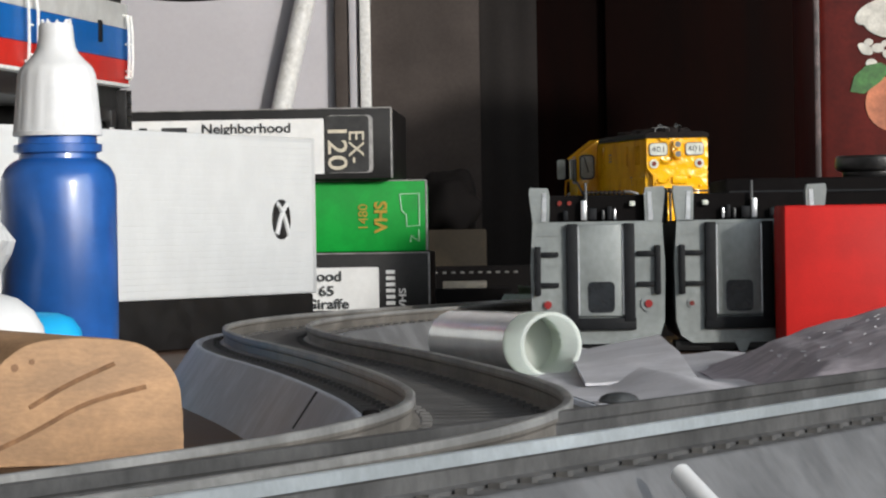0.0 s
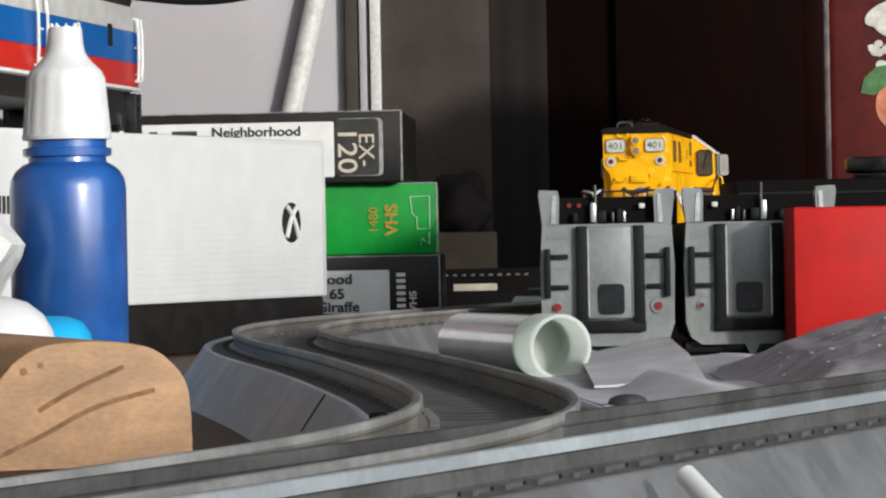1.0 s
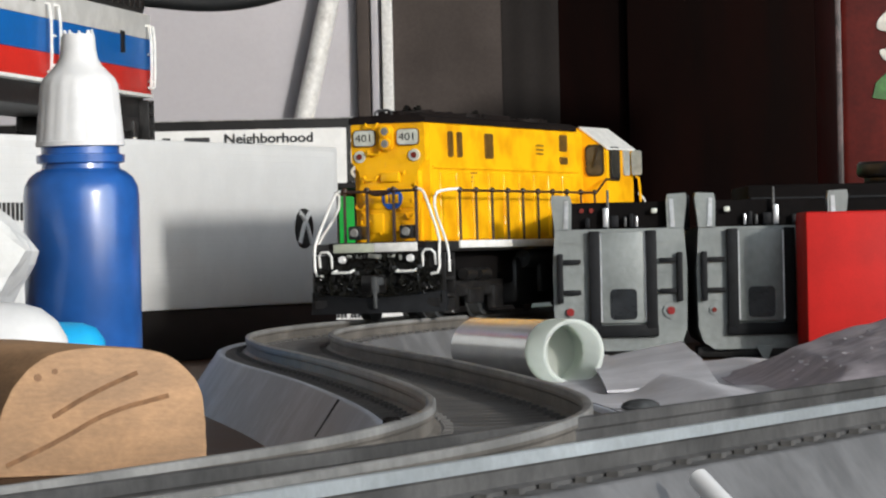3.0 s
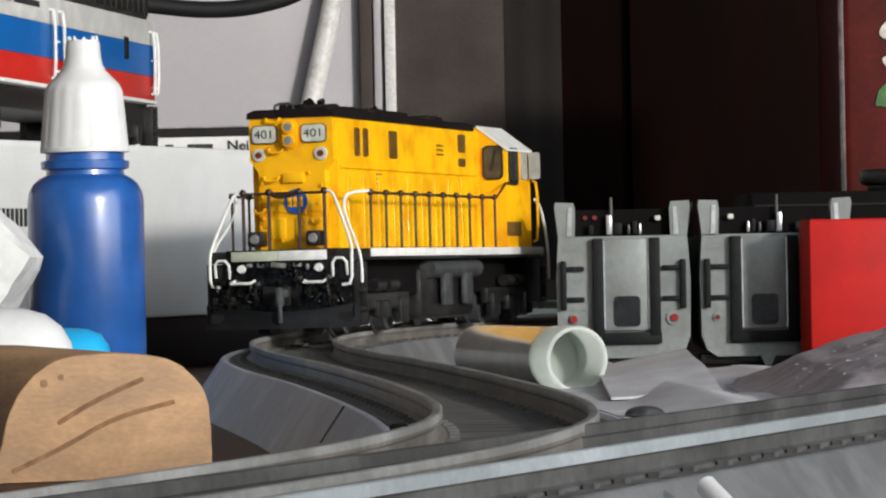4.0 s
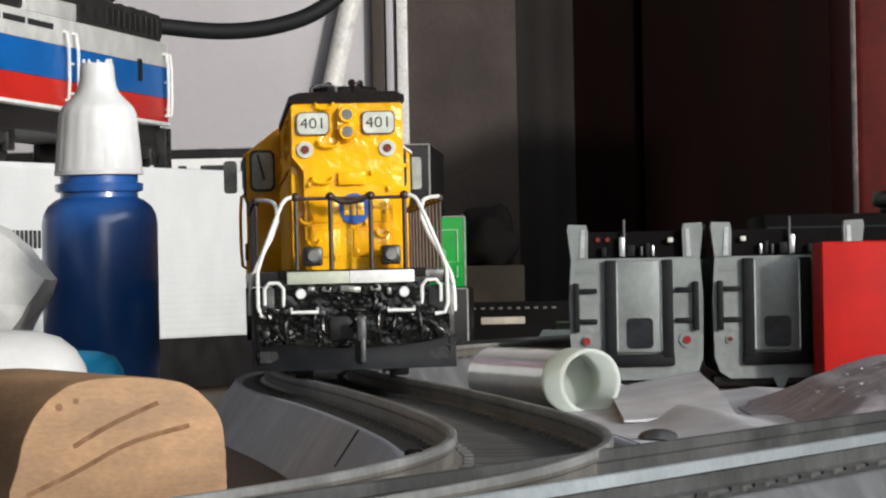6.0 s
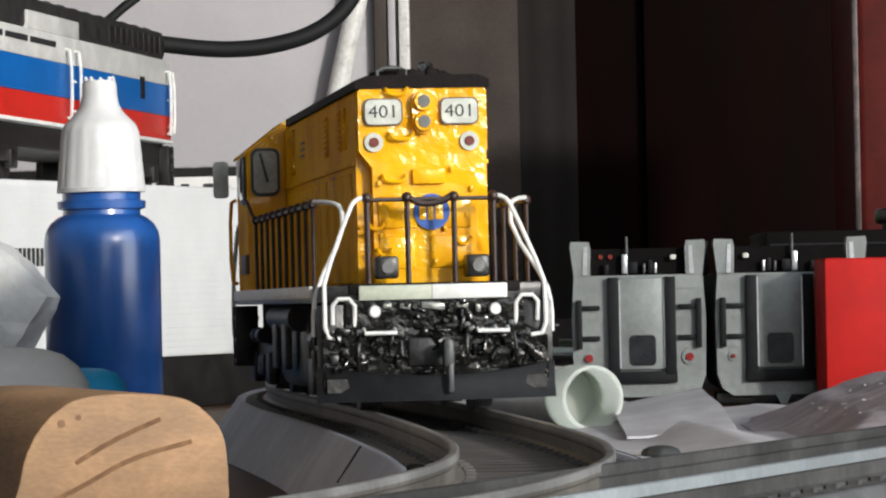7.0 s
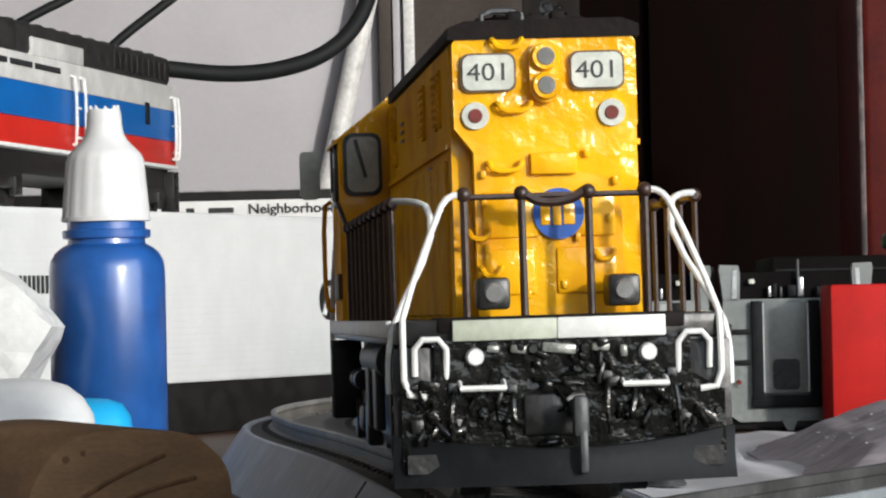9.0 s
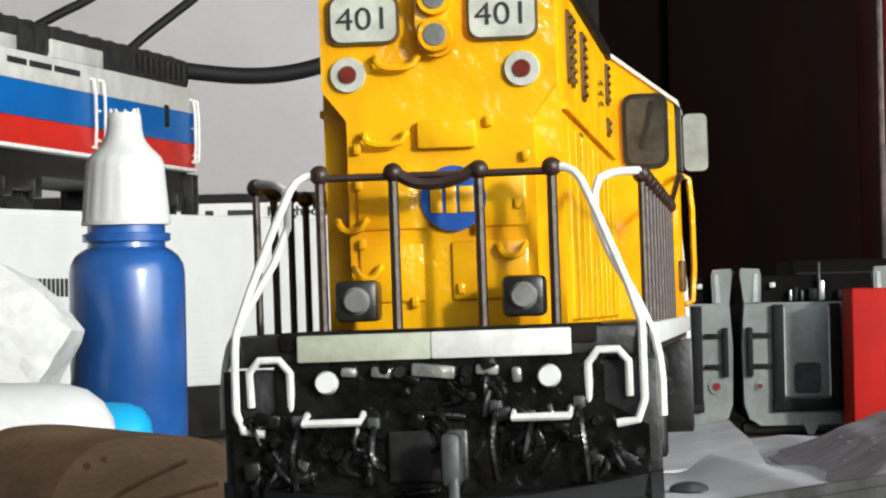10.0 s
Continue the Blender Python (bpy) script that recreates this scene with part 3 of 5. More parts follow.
    rod(bm, (0.2, 1.0, 31.6), (0.65, 1.0, 31.6), 2.75, seg=32)
    disc = part("emblem_disc", bm, BLUELOGO, L, "round blue emblem with yellow bars")
    for y, w, h in ((-1.35, 1.0, 2.2), (-0.1, 0.9, 2.3), (1.2, 1.2, 2.2)):
        bm = bmx()
        box(bm, (0.7, y + 0.9, 31.5), (0.16, w, h), 0.05)
        part("emblem_bar", bm, YELLOW, disc)
    # walkway, white edge, end platform
    bm = bmx()
    box(bm, (-74, 0, 19.3), (166, 34.4, 2.6), 0.3)
    part("frame", bm, BLACK, L, "black frame")
    for s in (-1, 1):
        bm = bmx()
        box(bm, (-78, s * 17.4, 19.7), (150, 0.7, 1.9), 0.2)
        part("sill_stripe", bm, WHITE, L, "white stripe along the sill")
    bm = bmx()
    box(bm, (3.4, 0, 20.0), (12.0, 26, 1.6), 0.3)
    part("end_platform", bm, ROOF, L)
    bm = bmx()
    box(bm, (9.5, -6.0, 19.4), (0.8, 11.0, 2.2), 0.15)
    part("end_stripe", bm, BEAMGREY, L, "duller grey half of the white end beam")
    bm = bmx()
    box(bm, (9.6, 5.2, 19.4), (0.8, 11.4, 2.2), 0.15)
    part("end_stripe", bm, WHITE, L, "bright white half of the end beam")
    for y in (-6.8, 7.0):
        bm = bmx()
        box(bm, (5.0, y, 23.2), (4.5, 3.5, 3.4), 0.5)
        mu = part("cable_box", bm, BLACK, L)
        bm = bmx()
        rod(bm, (7.2, y, 23.2), (7.8, y, 23.2), 1.2, 0.9, 16)
        part("lens", bm, LENS, mu)
    # pilot with its clutter
    bm = bmx()
    prism(bm, [(-17.0, 5.5), (17.0, 5.5), (17.0, 12.4), (13.5, 14.4), (13.5, 18.4), (-13.5, 18.4), (-13.5, 14.4), (-17.0, 12.4)], 7.2, 9.3)
    part("pilot", bm, SPARKLE, L, "black pilot plate with chipped glossy enamel")
    bm = bmx()
    v = []
    for y, x in ((-18, 8.6), (-13, 10.2), (-8, 11.6), (-3, 13.0), (3, 13.0), (8, 11.6), (13, 10.2), (18, 8.6)):
        z = 7.0 + 0.0055 * y * y
        v.append([bm.verts.new(q) for q in ((x - 0.4, y, z), (x + 0.3, y, z - 0.15), (x + 0.1, y, 5.4), (x + 1.2, y, 3.2), (x - 0.2, y, 3.2), (x - 0.9, y, 5.4))])
    for a, b in zip(v, v[1:]):
        for k in range(6):
            bm.faces.new((a[k], a[(k + 1) % 6], b[(k + 1) % 6], b[k]))
    bm.faces.new(v[0])
    bm.faces.new(v[-1][::-1])
    bmesh.ops.recalc_face_normals(bm, faces=bm.faces)
    part("snowplow", bm, CARDARK, L, "smooth black snowplow blade")
    bm = bmx()
    box(bm, (11, 1.2, 11.0), (5, 1.6, 2.0), 0.5)
    box(bm, (14.0, 1.2, 10.2), (2.0, 1.7, 4.4), 0.6)
    box(bm, (14.6, 1.4, 6.6), (0.9, 0.9, 4.5), 0.3)
    part("coupler", bm, GREYTANK, L, "grey knuckle coupler")
    bm = bmx()
    box(bm, (9.5, -1.0, 10.4), (1.0, 6.6, 4.4), 0.4)
    part("coupler_pocket", bm, BLACK, L)
    # upper plates are pale: glints on the pilot put into colour and shape
    for y, z, w, h in ((-7.3, 17.4, 1.3, 0.8), (-4.6, 17.3, 1.8, 0.9), (-0.4, 17.3, 3.6, 1.1), (4.0, 17.3, 1.9, 0.9), (6.4, 16.8, 0.8, 1.3), (-0.5, 13.8, 5.4, 0.6),
                       (-6.0, 9.2, 0.7, 2.4), (-12.2, 8.8, 3.8, 1.0), (-1.5, 7.4, 2.8, 0.6), (5.8, 10.6, 0.6, 1.8)):
        bm = bmx()
        box(bm, (9.7, y, z), (0.8, w, h), 0.25, m=Matrix.Rotation(0.12 * math.sin(y * 3), 4, "X"))
        part("pilot_plate", bm, GLINT if z > 15 else SPARKLE, L, "shiny pilot plate, the upper ones coloured pale as glints")
    bm = bmx()
    prism(bm, [(-16.6, 4.6), (16.6, 4.6), (16.6, 6.6), (-16.6, 6.6)], 8.8, 10.2)
    part("pilot_beam", bm, BLACK, L, "scuffed black lower beam")
    for y in (-9.2, 9.0):
        bm = bmx()
        rod(bm, (9.2, y, 16.6), (10.4, y, 16.6), 1.0, 0.8, 16)
        part("ditch_light", bm, LABEL, L, "white ditch light")
    for y in (-8.6, 8.4):
        bm = bmx()
        wire(bm, [(9.2, y - 2.3, 14.0), (12.0, y - 2.3, 13.4), (12.0, y + 2.3, 13.4), (9.2, y + 2.3, 14.0)], 0.32, 6)
        part("cut_bar", bm, WHITE, L, "white uncoupling bar")
    rnd = random.Random(4)
    for y in (-11.6, -5.4, 4.6, 7.4, 11.4):
        bm = bmx()
        z0 = 13.5 + rnd.uniform(-0.6, 1.0)
        wire(bm, [(9.3, y, z0), (11.0, y, z0 - 0.5), (11.6, y + rnd.uniform(-0.6, 0.6), z0 - 3), (11.0, y + rnd.uniform(-1, 1), 8.6 + rnd.uniform(-1, 1.4))], 0.3, 6, 2)
        h = part("air_hose", bm, BLACKGLOSS, L)
        bm = bmx()
        box(bm, (9.7, y, z0 + 0.2), (1.0, 1.0, 1.0), 0.2)
        part("hose_valve", bm, GREYTANK, h)
    for k in range(64):
        bm = bmx()
        y = rnd.uniform(-16.3, 16.3)
        z = rnd.uniform(9.4, 13.8) if abs(y) > 4.5 else rnd.uniform(12.6, 17.8)
        if k % 3 == 0:
            r = rnd.uniform(0.3, 0.75)
            rod(bm, (9.0, y, z), (10.0 + rnd.uniform(0, 0.8), y, z), r, r * 0.7, 10)
        elif k % 3 == 1:
            box(bm, (9.6, y, z), (rnd.uniform(0.5, 1.6), rnd.uniform(0.5, 2.2), rnd.uniform(0.4, 1.6)), 0.15, m=Matrix.Rotation(rnd.uniform(-0.5, 0.5), 4, "X"))
        else:
            wire(bm, [(9.2, y, z), (10.4, y + rnd.uniform(-0.6, 0.6), z - 0.5), (10.5, y + rnd.uniform(-1.6, 1.6), z - rnd.uniform(1, 2.5)), (9.2, y + rnd.uniform(-2, 2), z - rnd.uniform(1.5, 3))], 0.24, 6, 1)
        part("pilot_fitting", bm, (BLACKGLOSS, BLACK, SPARKLE, BLACKGLOSS, SPARKLE)[k % 5], L)
    # steps and white corner rails at both ends
    def steps(x, s, end):
        for i, z in enumerate((15.4, 11.3, 7.2)):
            bm = bmx()
            box(bm, (x, s * 15.4, z), (6.0, 4.4, 0.8), 0.15)
            part("step", bm, BLACK, L)
        for dx in (-3.1, 3.1):
            bm = bmx()
            box(bm, (x + dx, s * 15.6, 12), (0.6, 4.4, 11.5), 0.1)
            part("step_side", bm, BLACK, L)
    for s in (-1, 1):
        steps(5.2, s, 1)
        steps(-152, s, -1)
        bm = bmx()
        wire(bm, [(6.2, s * 9.4, 33.8), (6.4, s * 11.2, 33.6), (6.8, s * 12.3, 32.2), (8.6, s * 16.6, 21.4), (9.6, s * 16.7, 19.0), (9.6, s * 16.7, 12.9), (9.6, s * 14.4, 12.6)], 0.36, 8, 1)
        part("corner_rail", bm, WHITE, L, "white corner handrail")
        bm = bmx()
        wire(bm, [(-6, s * 16.6, 33.6), (-1.0, s * 14.4, 33.4), (1.6, s * 12.9, 32.6), (2.4, s * 12.9, 28.6), (6.2, s * 17.4, 20.5), (6.6, s * 18.1, 17.0), (6.6, s * 18.1, 13.0)], 0.36, 8, 1)
        part("side_corner_rail", bm, WHITE, L, "white corner handrail")
        bm = bmx()
        wire(bm, [(9.0, s * 12.2, 14.4), (9.8, s * 12.2, 18.6), (9.8, s * 15.5, 18.6), (9.0, s * 15.5, 14.8)], 0.34, 8, 1)
        part("step_grab", bm, WHITE, L, "white grab iron")
        bm = bmx()
        wire(bm, [(-150, s * 16.6, 33.2), (-156, s * 16.6, 31), (-160, s * 17.2, 22), (-160, s * 17.2, 12)], 0.42, 8, 2)
        part("rear_corner_rail", bm, WHITE, L, "white corner handrail")
    # end railing with posts and knobs
    bm = bmx()
    wire(bm, [(6.2, -9.6, 33.4), (6.2, 9.6, 33.4)], 0.34, 6)
    part("end_handrail", bm, RAILPAINT, L)
    for y in (-9.6, -3.5, 3.6, 9.6):
        bm = bmx()
        rod(bm, (6.2, y, 19.6), (6.2, y, 33.6), 0.42, seg=8)
        p = part("end_post", bm, RAILPAINT, L)
        bm = bmx()
        bmesh.ops.create_uvsphere(bm, u_segments=10, v_segments=6, radius=0.85, matrix=Matrix.Translation((6.2, y, 33.7)))
        part("knob", bm, RAILPAINT, p)
    bm = bmx()
    wire(bm, [(6.2, -3.4, 33.8), (6.4, -1.6, 32.6), (6.4, 1.6, 32.8), (6.2, 3.5, 34.0)], 0.55, 6, 2)
    part("safety_chain", bm, RAILPAINT, L)
    for s in (-1, 1):
        bm = bmx()
        wire(bm, [(-5, s * 16.6, 33.2), (-112, s * 16.6, 33.2), (-118, s * 17.6, 37.0), (-124, s * 17.8, 37.0)], 0.34, 6)
        part("side_handrail", bm, RAILPAINT, L)
        for i in range(10):
            x = -6 - i * 11.6
            bm = bmx()
            rod(bm, (x, s * 16.6, 19.0), (x, s * 16.6, 33.4), 0.33, seg=8)
            p = part("side_post", bm, RAILPAINT, L)
            bm = bmx()
            bmesh.ops.create_uvsphere(bm, u_segments=10, v_segments=6, radius=0.8, matrix=Matrix.Translation((x, s * 16.6, 33.3)))
            part("knob", bm, RAILPAINT, p)
    # cab with its bevelled roof, windows, deflectors; short nose behind
    bm = bmx()
    prism(bm, [(-17.3, 20), (17.3, 20), (17.3, 45.6), (9.6, 51.6), (-9.6, 51.6), (-17.3, 45.6)], -143, -119.6)
    part("cab", bm, YELLOW, L, "yellow cab with sloping roof edges")
    for s in (-1, 1):
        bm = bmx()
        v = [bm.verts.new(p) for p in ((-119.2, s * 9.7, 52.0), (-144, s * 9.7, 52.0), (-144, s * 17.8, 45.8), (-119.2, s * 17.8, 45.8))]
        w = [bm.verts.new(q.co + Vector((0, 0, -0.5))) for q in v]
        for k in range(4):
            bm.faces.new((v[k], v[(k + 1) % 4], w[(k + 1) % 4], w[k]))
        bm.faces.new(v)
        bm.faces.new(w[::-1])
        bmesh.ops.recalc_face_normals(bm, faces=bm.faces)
        # sunward slope is white, its glare put into the colour; the other stays yellow
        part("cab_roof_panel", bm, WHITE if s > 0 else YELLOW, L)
        bm = bmx()
        prism(bm, round_rect(8.6, 9.6, 1.6, 4, -126.0, 41.4), s * 17.2, s * 17.75, "y")
        wf = part("cab_window_frame", bm, BLACK, L, "black frame of the cab window")
        # right-hand panes are paler: reflected light put into their colour
        bm = bmx()
        prism(bm, round_rect(7.0, 7.9, 1.3, 4, -126.0, 41.4), s * 17.7, s * 17.95, "y")
        part("pane", bm, DARKGLASS if s > 0 else GLASS, wf, "grimy cab window, coloured paler on the right for reflected light")
        if s < 0:
            bm = bmx()
            box(bm, (-125.2, s * 18.0, 42.0), (0.6, 0.3, 6.5), m=Matrix.Rotation(0.25, 4, "Y"))
            part("window_bar", bm, BLACK, wf)
        bm = bmx()
        prism(bm, round_rect(5.4, 8.8, 1.4, 4, s * 13.9, 42.4), -119.7, -119.1)
        ew = part("end_window_frame", bm, BLACK, L, "dark frame of the window beside the hood")
        bm = bmx()
        prism(bm, round_rect(4.4, 7.7, 1.1, 4, s * 13.9, 42.4), -119.2, -118.9)
        part("pane", bm, DARKGLASS if s > 0 else PALEGLASS, ew, "grimy pane, coloured paler on the right for reflected light")
        bm = bmx()
        box(bm, (-118.8, s * 14.2, 43.2), (0.3, 0.5, 5.5), m=Matrix.Rotation(-s * 0.25, 4, "X"))
        part("wiper", bm, BLACK, ew)
        bm = bmx()
        prism(bm, round_rect(5.2, 7.6, 0.8, 3, -136.5, 42.0), s * 17.2, s * 17.7, "y")
        part("quarter_window", bm, PALEGLASS, L)
        bm = bmx()
        prism(bm, round_rect(2.9, 7.0, 0.7, 3, 19.4 if s > 0 else -20.6, 41.8), -140.4, -139.8)
        part("wind_deflector", bm, PALEGLASS, L, "pale glass wind deflector")
        bm = bmx()
        box(bm, (-125.5, s * 17.5, 25.4), (12, 0.7, 3.6), 0.2)
        part("battery_box", bm, BROWNDECAL, L)
        bm = bmx()
        wire(bm, [(-144.6, s * 17.4, 22), (-145.0, s * 18.6, 22.6), (-145.0, s * 18.6, 37.4), (-144.6, s * 17.4, 38)], 0.36, 6, 1)
        part("cab_grab_rail", bm, YELLOW, L, "yellow grab rail at the cab corner")
    bm = bmx()
    prism(bm, [(-10.2, 20), (10.2, 20), (10.2, 37), (8.5, 38.5), (-8.5, 38.5), (-10.2, 37)], -156, -143)
    part("short_nose", bm, YELLOW, L)
    # underframe
    bm = bmx()
    box(bm, (-76, 0, 14.0), (158, 24, 9.0), 0.5)
    part("underbody", bm, SOFTBLACK, L)
    bm = bmx()
    box(bm, (-78, 0, 10.0), (46, 27, 13.0), 2.2)
    part("fuel_tank", bm, BLACK, L)
    for s in (-1, 1):
        bm = bmx()
        rod(bm, (-100, s * 13.8, 15.6), (-58, s * 13.8, 15.6), 2.3, seg=16)
        part("air_tank", bm, GREYTANK, L, "grey air tank")
        for x in (-70, -88):
            bm = bmx()
            box(bm, (x, s * 15.2, 10.8), (7, 1.2, 8), 0.3)
            part("tank_panel", bm, GREYTANK, L)
    for x0 in (-22, -134):
        tr = bmx()
        for s in (-1, 1):
            box(tr, (x0, s * 12.6, 8.6), (44, 2.2, 4.0), 0.6)
            for dx in (-15.8, 15.8):
                box(tr, (x0 + dx, s * 13.4, 6.2), (6.5, 2.2, 6.0), 0.5)
            box(tr, (x0, s * 13.6, 6.6), (10, 2.0, 4.0), 0.8)
            rod(tr, (x0 - 8, s * 14.2, 12.2), (x0 - 1, s * 14.2, 12.2), 1.5, seg=12)
            rod(tr, (x0 + 2, s * 14.2, 12.2), (x0 + 9, s * 14.2, 12.2), 1.5, seg=12)
        box(tr, (x0, 0, 9), (40, 18, 5), 0.5)
        t = part("truck", tr, BLACK, L)
        for dx in (-15.8, 15.8):
            for s in (-1, 1):
                bm = bmx()
                rod(bm, (0, s * 7.4, 0), (0, s * 10.2, 0), 5.05, seg=32)
                rod(bm, (0, s * 7.0, 0), (0, s * 7.4, 0), 5.7, seg=32)
                for k in range(5):
                    a = k * 2 * math.pi / 5
                    rod(bm, (3.1 * math.cos(a), s * 10.1, 3.1 * math.sin(a)), (3.1 * math.cos(a), s * 10.45, 3.1 * math.sin(a)), 0.7, seg=8)
                w = part("wheel", bm, GREYTANK, t, "dark metal wheel")
                w.matrix_local = mm(x0 + dx, 0, 6.55)
                WHEELS.append((w, x0 + dx))
    return L


LOCO = build_loco()


# ---- two grey subway car models seen from their ends ----
def build_car(m, label, mirror):
    C = thing("subway_car", label, "model train car", m, "grey subway car models")
    hw = 16.8

    def pt(bm, name, material, parent=C, label=""):
        return part(name, bm, material, parent, label)
    bm = bmesh.new()
    prism(bm, [(-hw + 4, -0.5), (hw - 4, -0.5), (hw - 1.2, 1.4), (hw, 5), (hw + 0.3, 20), (hw - 0.4, 30.6), (-hw + 0.4, 30.6), (-hw - 0.3, 20), (-hw, 5), (-hw + 1.2, 1.4)], 0, 58, "y")
    body = pt(bm, "body", CARGREY)
    # horns of the roof at both sides, dark roof between
    for s in (-1, 1):
        dx = 4.4 if s > 0 and mirror < 0 else 0.0
        bm = bmesh.new()
        prism(bm, [(dx + u, v) for u, v in [(s * (hw - 0.4), 30.4), (s * (hw + 0.5), 38.0), (s * (hw + 0.2), 39.4), (s * (hw - 4.4), 39.2), (s * (hw - 4.8), 37.4), (s * (hw - 4.6), 30.4)]], 0, 5, "y")
        pt(bm, "roof_horn", CARGREY)
        # silver stripe paints the bright highlight along the horn
        bm = bmesh.new()
        prism(bm, [(dx + u, v) for u, v in [(s * (hw - 2.6), 30.8), (s * (hw - 3.0), 38.0), (s * (hw - 4.0), 38.0), (s * (hw - 3.8), 30.8)]], -0.25, 0.2, "y")
        pt(bm, "horn_highlight", SILVER)
    bm = bmesh.new()
    prism(bm, [(-hw + 4.2, 30.2), (hw - 4.2, 30.2), (hw - 4.2, 37.4), (-hw + 4.2, 37.4)], 3, 57, "y")
    pt(bm, "dark_roof", SOFTBLACK)
    # added dark filler stands for the shaded gap between the two cars
    if mirror > 0:
        bm = bmesh.new()
        box(bm, (hw + 0.4, 10, 34.5), (1.9, 7, 9.0), 0.3)
        pt(bm, "gap_filler", CARDARK)
    # raised door panel with dark posts
    bm = bmesh.new()
    box(bm, (mirror * 0.8, -0.5, 18.2), (11.4, 1.4, 23.5), 0.5)
    door = pt(bm, "end_door", CARGREY)
    bm = bmesh.new()
    prism(bm, round_rect(6.8, 7.8, 1.2, 4, mirror * 0.8, 11.4), -1.35, -1.0, "y")
    pt(bm, "door_window", CARGLASS, door, "dark rounded door window")
    for s in (-1, 1):
        bm = bmesh.new()
        box(bm, (mirror * 0.8 + s * 7.2, -0.9, 17.6), (2.8, 2.4, 25.0), 0.3)
        pt(bm, "door_post", CARDARK)
        # silver strip paints the highlight along the door's edge
        bm = bmesh.new()
        box(bm, (mirror * 0.8 + s * 5.7, -1.35, 18.2), (0.5, 0.4, 22.5))
        pt(bm, "door_highlight", SILVER)
    bm = bmesh.new()
    box(bm, (mirror * 0.8, -0.8, 4.6), (17.6, 2.2, 3.0), 0.3)
    pt(bm, "door_sill", CARDARK)
    for s in (-1, 1):
        bm = bmesh.new()
        box(bm, (s * 15.2, -0.9, 18.2), (1.5, 1.8, 12.5), 0.3)
        g = pt(bm, "gate_post", CARDARK)
        for z in (14.6, 22.4):
            bm = bmesh.new()
            box(bm, (s * 12.4, -0.7, z), (5.0, 1.2, 1.2), 0.2)
            pt(bm, "gate_arm", CARDARK, g)
        bm = bmesh.new()
        rod(bm, (s * 12.8, 0.2, 9.6), (s * 12.8, -0.5, 9.6), 2.0 if s > 0 and mirror > 0 else 1.2, seg=20)
        lamp = pt(bm, "lamp_ring", CARGREY)
        bm = bmesh.new()
        rod(bm, (s * 12.8, -0.3, 9.6), (s * 12.8, -0.9, 9.6), 1.0 if mirror > 0 else 0.6, seg=16)
        pt(bm, "tail_lamp", REDBRIGHT if mirror > 0 else REDLENS, lamp, "small red tail lamp")
        for k in range(3):
            bm = bmesh.new()
            box(bm, (s * 11.5, 0.0, 12.0 + k * 7.6), (7.0, 0.5, 0.3))
            pt(bm, "panel_seam", CARGREY)
    # fittings in the dark roof end
    rnd = random.Random(7 if mirror > 0 else 9)
    for x, w, h, mt in ((-8, 1.2, 2.5, CARDARK), (-3.4, 1.4, 5, SILVER), (-1.2, 2.2, 3, CARDARK), (1.6, 0.7, 2.6, GREYTANK), (3.2, 1.2, 3.4, CARDARK), (4.5, 0.7, 2.8, SILVER), (9.0, 1.5, 1.3, OFFWHITE)):
        bm = bmesh.new()
        box(bm, (x * mirror, 1.5, 31.0 + h / 2 + (3.4 if mt is OFFWHITE else 0)), (w, 1.4, h), 0.3)
        pt(bm, "roof_fitting", mt)
    for x in (-9.5, -7.0) if mirror > 0 else ():
        bm = bmesh.new()
        rod(bm, (x * mirror, 3.1, 35.4), (x * mirror, 2.4, 35.4), 0.6, seg=12)
        pt(bm, "marker_lamp", REDLENS)
    bm = bmesh.new()
    rod(bm, (-2.8 * mirror, 1.4, 30.5), (-2.8 * mirror, 1.4, 40.5), 0.35, seg=8)
    pt(bm, "antenna", GREYTANK)
    bm = bmesh.new()
    box(bm, (0, 31, -1.0), (26, 52, 3), 0.5)
    # wide black piece added to make the gap under the car look shaded
    box(bm, (0, 9, -1.2), (34, 12, 2.8), 0.4)
    pt(bm, "underframe", BLACK)
    if mirror < 0:
        bm = bmesh.new()
        prism(bm, [(-2.4, 0.2), (2.0, 0.2), (0.4, -3.4), (-0.6, -3.4)], -0.6, 1.5, "y")
        pt(bm, "coupler_tip", CARGREY)
    for y in (12, 46):
        for s in (-1, 1):
            bm = bmesh.new()
            rod(bm, (s * 9.5, y, -0.9), (s * 12, y, -0.9), 1.55, seg=20)
            pt(bm, "wheel", BLACK)
    return C


build_car(mm(39.2, 922, -11.0, 0, 0, -2.0), "grey model subway car end with dark door posts and red lamps", 1)
build_car(mm(75.6, 919, -11.0, 0, 0, 0.0), "grey model subway car end partly hidden by the red card", -1)


# ---- red card box standing before the cars ----
def build_red():
    bm = bmesh.new()
    box(bm, (19, 8, 18.3), (38, 16, 36.4), 0.5)
    B = thing("red_card_box", "plain bright red card box standing on the table", "box", mm(84.4, 897, TABLE_Z, 0, 0, 4))
    part("carton", bm, REDCARD, B)
    bm = bmesh.new()
    box(bm, (19, 8, 36.55), (37.4, 15.4, 0.25), 0.1, seg=1)
    part("top_flap", bm, REDCARD, B)


build_red()


